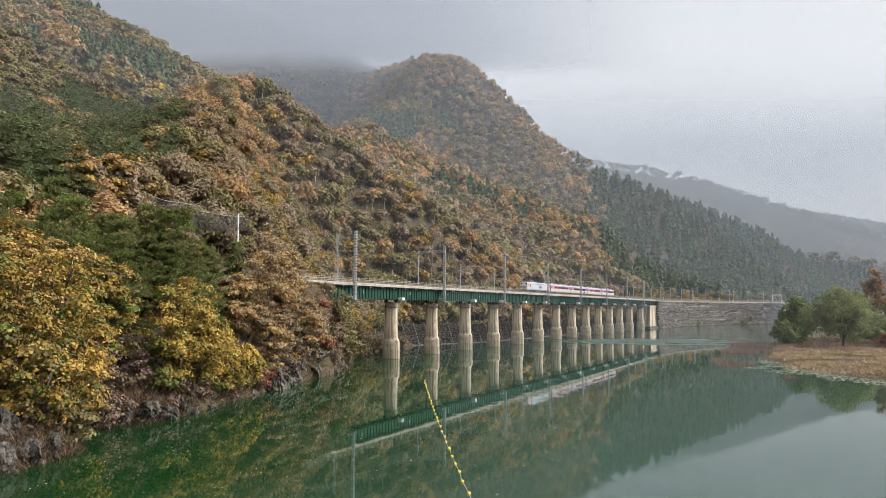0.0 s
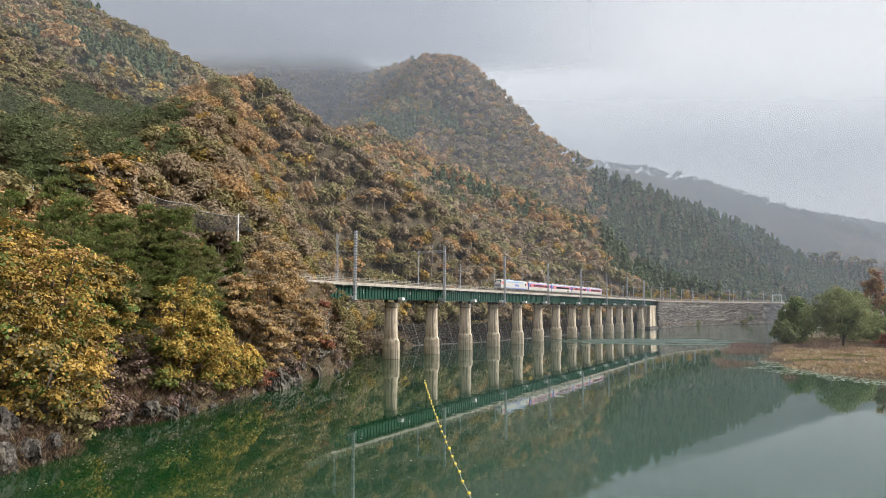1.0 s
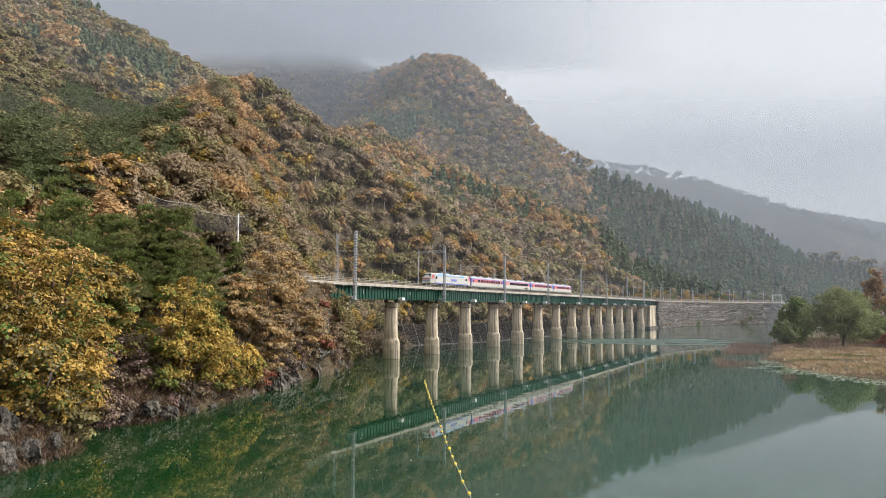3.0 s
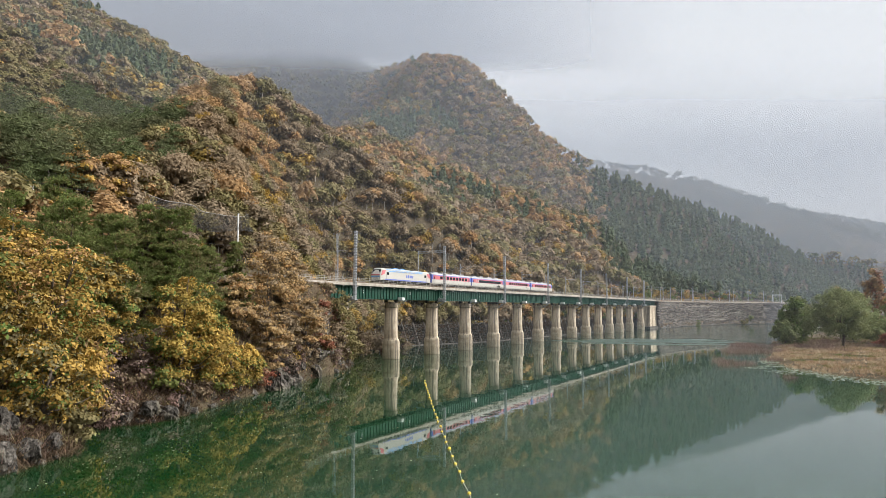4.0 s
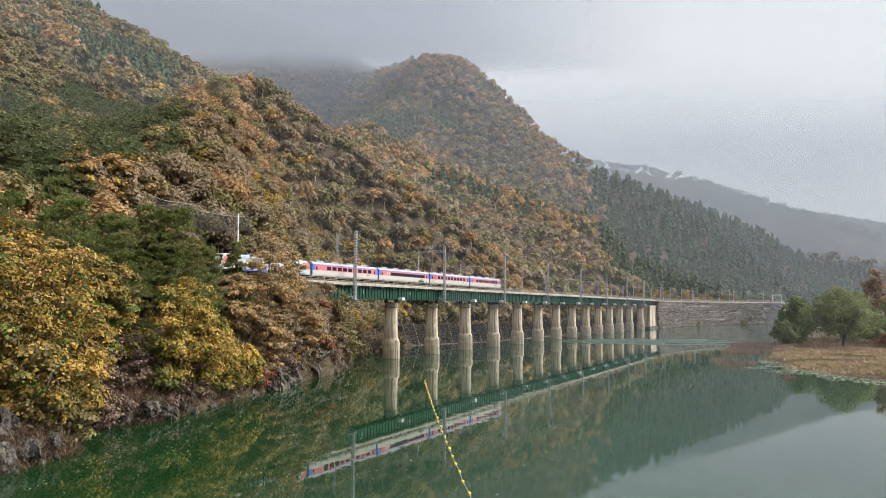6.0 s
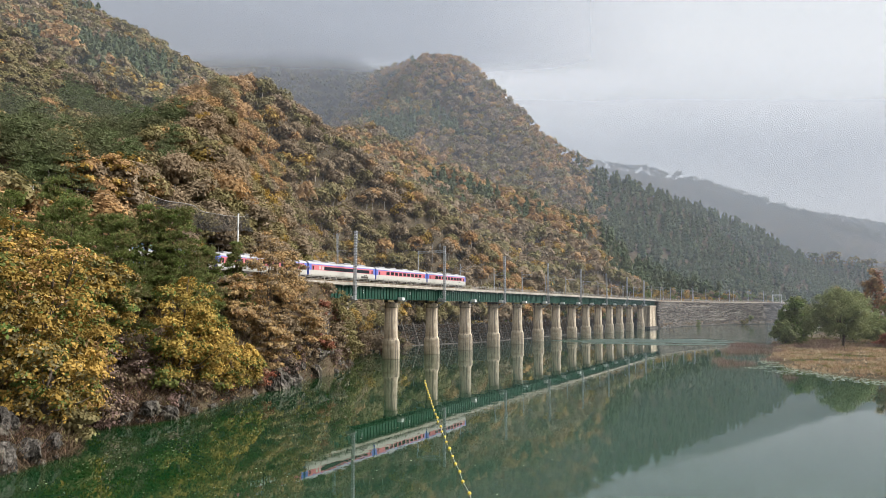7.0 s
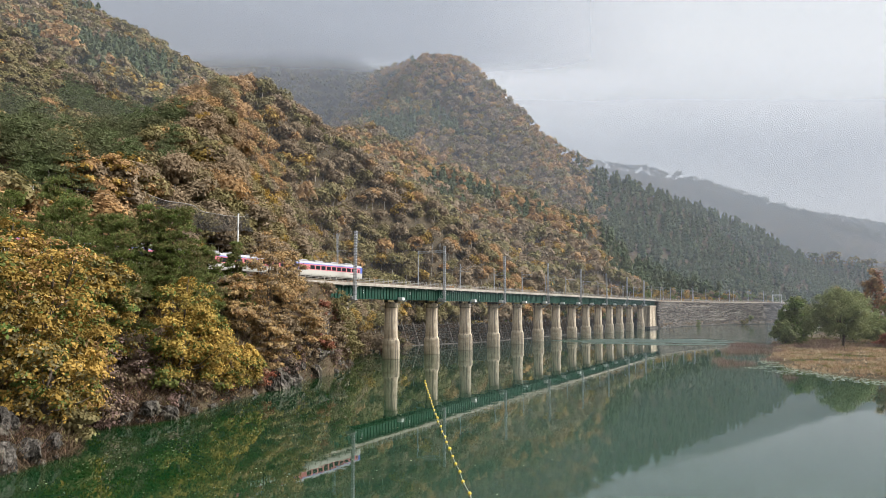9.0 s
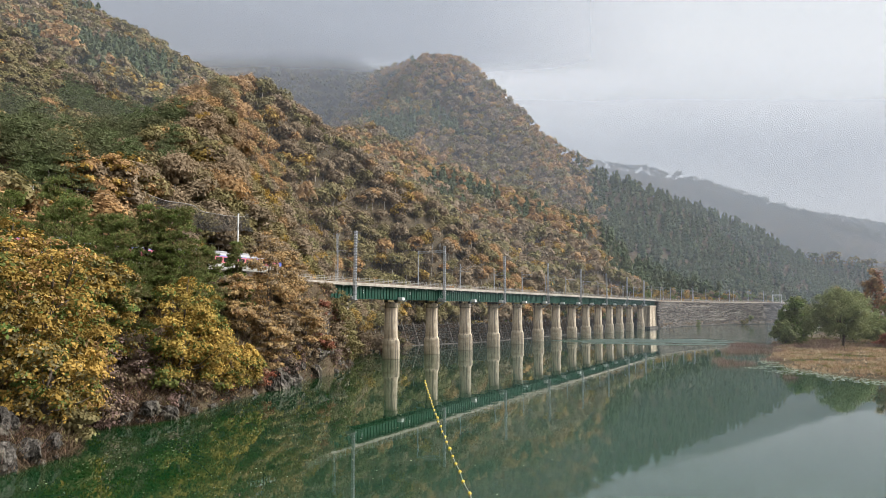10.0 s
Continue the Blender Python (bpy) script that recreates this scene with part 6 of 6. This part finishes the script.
def build_bank_cover():
    """Undergrowth, litter and dead stems on the steep left bank and on the slope behind the bridge."""
    rng = np.random.default_rng(31)
    x, y = rng.uniform(-62, -18, 14000), rng.uniform(40, 165, 14000)
    d = shore_distance(x, y, LEFT_SHORE)
    s, r = (x - AX) * SX + (y - AY) * SY, (x - AX) * RX + (y - AY) * RY
    ok = (d > -0.1) & ((r > 4.5) | (s > -30)) & (r > -9)
    x, y = x[ok], y[ok]
    p = np.stack([x, y, height(x, y)], 1)
    third = len(p) // 3
    u = rng.uniform(2, 11, 4200)
    i = u.astype(int)
    line = np.array(LEFT_SHORE)
    xs = line[i] + (line[i + 1] - line[i]) * (u - i)[:, None] + np.stack([-rng.uniform(-0.3, 2.6, 4200), rng.normal(0, 0.5, 4200)], 1)
    edge = np.stack([xs[:, 0], xs[:, 1], np.maximum(height(xs[:, 0], xs[:, 1]), 0)], 1)
    blades("leaf_litter", "dark fallen leaves and roots along the waterline", "undergrowth", edge, "litter", 0.32, 0.05, 9, 35, 1.2)
    u = rng.uniform(2, 11, 16000)
    i = u.astype(int)
    xs = line[i] + (line[i + 1] - line[i]) * (u - i)[:, None] + np.stack([-rng.uniform(0.0, 7.0, 16000), rng.normal(0, 0.8, 16000)], 1)
    c = np.stack([xs[:, 0], xs[:, 1], height(xs[:, 0], xs[:, 1]) + 0.08], 1)
    c = c[c[:, 2] > 0.15]
    slope = np.stack([height(c[:, 0] - 0.3, c[:, 1]) - height(c[:, 0] + 0.3, c[:, 1]), height(c[:, 0], c[:, 1] - 0.3) - height(c[:, 0], c[:, 1] + 0.3), np.full(len(c), 0.6)], 1)
    q = cards(rng, c, slope / np.linalg.norm(slope, axis=1)[:, None], 0.26, 0.35, 1.4)
    tagged(link("fallen_leaves", card_mesh("fallen_leaves", q, [M["russet"], M["litter"], M["red"]], rng.choice(3, len(q), p=[0.3, 0.55, 0.15]))), "rust and brown fallen leaves lying on the steep bank", "leaves", kind="stuff")
    blades("undergrowth", "brown undergrowth and fallen leaves on the steep bank", "undergrowth", p[:third], "litter", 0.7, 0.06, 16, 5, 0.9)
    blades("brushwood", "bare twiggy brush on the steep bank", "brushwood", p[third:2 * third], "twig", 1.8, 0.03, 8, 6, 0.7)
    blades("undergrowth", "low reddish and olive undergrowth on the steep bank", "undergrowth", p[2 * third:], "olive", 0.8, 0.06, 12, 7, 0.8)
    x, y = rng.uniform(-26, 130, 16000), rng.uniform(150, 420, 16000)
    x, y = np.concatenate([x, rng.uniform(-34, 6, 9000)]), np.concatenate([y, rng.uniform(138, 262, 9000)])
    s, r = (x - AX) * SX + (y - AY) * SY, (x - AX) * RX + (y - AY) * RY
    d = shore_distance(x, y, LEFT_SHORE)
    ok = (d > 0.3) & (r > -24) & (r < 6)
    x, y = x[ok], y[ok]
    p = np.stack([x, y, height(x, y)], 1)
    half = len(p) // 2
    blades("dry_grass", "rust-coloured dry grass on the slope behind the bridge", "grass", p[:half:2], "straw", 1.0, 0.07, 8, 8, 0.6)
    blades("undergrowth", "brown undergrowth under and behind the bridge", "undergrowth", p[1:half:2], "litter", 1.4, 0.09, 9, 18, 0.8)
    blades("undergrowth", "olive bushes and brush behind the bridge", "undergrowth", p[half:], "olive", 1.5, 0.10, 10, 9, 0.8)


def build_wall_scrub():
    rng = np.random.default_rng(77)
    rows = []
    line = [(-13, 222), (-6, 229), (16, 251), (46, 301), (75, 349), (101, 391), (117, 418)]
    for (ax, ay), (bx, by) in zip(line, line[1:]):
        length = math.hypot(bx - ax, by - ay)
        ox, oy = (by - ay) / length, -(bx - ax) / length
        for k in range(int(length * 7)):
            u, z = rng.random(), 6.8 * rng.random() ** 0.6
            d = 0.25 - 0.22 * z
            rows.append((ax + (bx - ax) * u + ox * d, ay + (by - ay) * u + oy * d, z))
    blades("wall_scrub", "brown creepers and dry grass over the dark stone wall", "scrub", rows, "litter", 0.8, 0.08, 6, 13, 0.9)
    rows = []
    for k in range(900):
        s = 304 + 190 * rng.random()
        z = rng.choice([17.0, rng.uniform(0.4, 3.0), rng.uniform(3, 16)], p=[0.45, 0.35, 0.2])
        p = on_line(s, 3.75 if z < 16.9 else rng.uniform(2.4, 3.6), z)
        rows.append((p.x, p.y, p.z))
    blades("wall_scrub", "dry scrub and grass growing on the stone wall", "scrub", rows, "straw", 0.9, 0.09, 7, 12, 0.9)


def build_hill_cover():
    """Low growth and litter between the trunks on the slope above the line."""
    rng = np.random.default_rng(91)
    x, y = rng.uniform(-130, 20, 26000), rng.uniform(85, 260, 26000)
    s, r = (x - AX) * SX + (y - AY) * SY, (x - AX) * RX + (y - AY) * RY
    ok = (r < -6) & (np.abs(x) < y * 0.68 + 5) & (shore_distance(x, y, LEFT_SHORE) > 1)
    x, y = x[ok], y[ok]
    p = np.stack([x, y, height(x, y)], 1)
    half = len(p) // 2
    blades("undergrowth", "brown undergrowth between the trees of the slope", "undergrowth", p[:half], "litter", 1.3, 0.14, 4, 14, 0.8)
    blades("undergrowth", "olive undergrowth between the trees of the slope", "undergrowth", p[half:], "olive", 1.3, 0.14, 4, 15, 0.8)


FLOATS = []


def build_floats():
    ob = thing("float_line", "line of small yellow floats on a pale rope across the water", "float line")
    FLOATS.append(ob)
    pts = []
    y = 26.0
    while y < 117.5:
        u = (y - 26) / 91.5
        pts.append(Vector((3.25 - 6.5 * u - 0.4 * math.sin(math.pi * u) + 0.05 * math.sin(y), y, 0.03)))
        y += 2.75 + 0.3 * math.sin(y * 1.7)
    for k, p in enumerate(pts):
        bm = bmesh.new()
        s = 0.125 if k % 6 else 0.16
        prof = [(0.02, -1.0), (0.55, -0.85), (0.9, -0.45), (1.0, 0.0), (0.9, 0.45), (0.55, 0.85), (0.02, 1.0)]
        rings = [[bm.verts.new((s * a * math.cos(q), s * 1.15 * b, s * a * math.sin(q))) for q in (2 * math.pi * j / 12 for j in range(12))] for a, b in prof]
        for lo, hi in zip(rings, rings[1:]):
            for j in range(12):
                bm.faces.new((lo[j], lo[(j + 1) % 12], hi[(j + 1) % 12], hi[j]))
        f = part("float", bm, M["float"], ob, smooth=True)
        f.location = p
    for a, b in zip(pts, pts[1:]):
        bm = bmesh.new()
        rod(bm, a, b, 0.022, 0.022, 5)
        part("rope", bm, M["rope"], ob)


def build_flecks():
    rng = np.random.default_rng(61)
    n = 900
    y = rng.uniform(36, 120, n)
    x = -30 + rng.gamma(1.6, 7.0, n) + (y - 40) * 0.05
    c = np.stack([x, y, np.full(n, 0.006)], 1)
    q = cards(rng, c, np.tile([0, 0, 1.0], (n, 1)), 0.09, 0.02)
    q[..., 2] = 0.006 + rng.uniform(0, 0.01, (n, 1))
    ok = (shore_distance(c[:, 0], c[:, 1], LEFT_SHORE) < -0.5)
    tagged(link("floating_leaves", card_mesh("floating_leaves", q[ok], [M["fleck"]])), "fallen leaves floating on the green water", "leaves", kind="stuff")


def build_net():
    """Rockfall netting slung from cables above the line."""
    ob = thing("rockfall_net", "dark sagging rockfall netting slung above the railway", "netting")
    A, B = -66.0, -43.5

    def at(u, v):
        s = A + (B - A) * u
        sag = 0.9 * math.sin(math.pi * ((u * 2.4) % 1)) + 0.25 * math.sin(u * 17)
        top = 30.3 + 0.6 * math.sin(u * 5 + 1) - sag * 0.6 + (0.4 if u > 0.97 else 0)
        low = 26.6 + 0.4 * math.sin(u * 9) - 0.3 * math.sin(u * 3)
        return on_line(s, -5.2 + 1.6 * v + 0.35 * math.sin(u * 21 + v * 5), top + (low - top) * v)

    bm = bmesh.new()
    for k in range(80):
        u = k / 79
        for j in range(10):
            rod(bm, at(u, j / 10), at(u, (j + 1) / 10), 0.03, 0.03, 4)
    part("upright_net", bm, M["net"], ob)
    bm = bmesh.new()
    for j in range(15):
        for k in range(40):
            rod(bm, at(k / 40, j / 14), at((k + 1) / 40, j / 14), 0.03, 0.03, 4)
    part("cross_net", bm, M["net"], ob)
    bm = bmesh.new()
    for k in range(40):
        rod(bm, at(k / 40, -0.02), at((k + 1) / 40, -0.02), 0.05, 0.05, 5)
    part("top_cable", bm, M["railing"], ob)
    for s, top in ((-47.0, 29.9),):
        post = thing("net_post", "white steel post carrying the netting", "post", line_pose(s, -4.0 if s > -60 else -5.4), "net posts")
        bm = bmesh.new()
        rod(bm, (0, 0, 16.9), (0, 0, top), 0.17, 0.15, 10)
        part("tube", bm, M["white_box"], post)
        bm = bmesh.new()
        rod(bm, (0, 0, top - 0.02), (0, 0, top + 0.12), 0.2, 0.12, 10)
        part("cap", bm, M["pole"], post)


def build_mast_left():
    ob = thing("marker_mast", "white slatted marker on a thin pole above the trees", "mast", pose(-61.4, 100, 22.0))
    bm = bmesh.new()
    rod(bm, (0, 0, -1), (0, 0, 8.6), 0.08, 0.06, 8)
    part("pole", bm, M["pole"], ob)
    for k in range(5):
        bm = bmesh.new()
        box(bm, -0.3, -0.08, 7.0 + 0.34 * k, 0.3, 0.08, 7.2 + 0.34 * k, 0.02)
        part("slat", bm, M["white_box"], ob)


def lattice_pole():
    """The grey lattice column on the slope behind the line."""
    ob = thing("lattice_mast", "pale lattice steel mast on the slope behind the bridge", "mast", line_pose(-14.5, -5.5, 16.0))
    for x in (-0.3, 0.3):
        for y in (-0.3, 0.3):
            bm = bmesh.new()
            rod(bm, (x, y, 0), (x * 0.6, y * 0.6, 13.5), 0.05, 0.04, 5)
            part("leg", bm, M["pole"], ob)
    bm = bmesh.new()
    for k in range(12):
        z = k * 1.1
        for y in (-0.28, 0.28):
            rod(bm, (-0.28, y, z), (0.28, y, z + 1.1), 0.03, 0.03, 4)
        for x in (-0.28, 0.28):
            rod(bm, (x, -0.28, z), (x, 0.28, z + 1.1), 0.03, 0.03, 4)
    part("lattice", bm, M["pole"], ob)
    bm = bmesh.new()
    rod(bm, (0, 0, 9.5), (3.4, 0, 9.2), 0.06, 0.05, 6)
    part("cantilever_arm", bm, M["pole"], ob)


build_rocks()
build_cliff()
build_peak_rocks()
build_wall_bushes()
build_flat_bank()
build_bank_cover()
build_wall_scrub()
build_hill_cover()
build_floats()
build_flecks()
build_net()
build_mast_left()
lattice_pole()

motions()
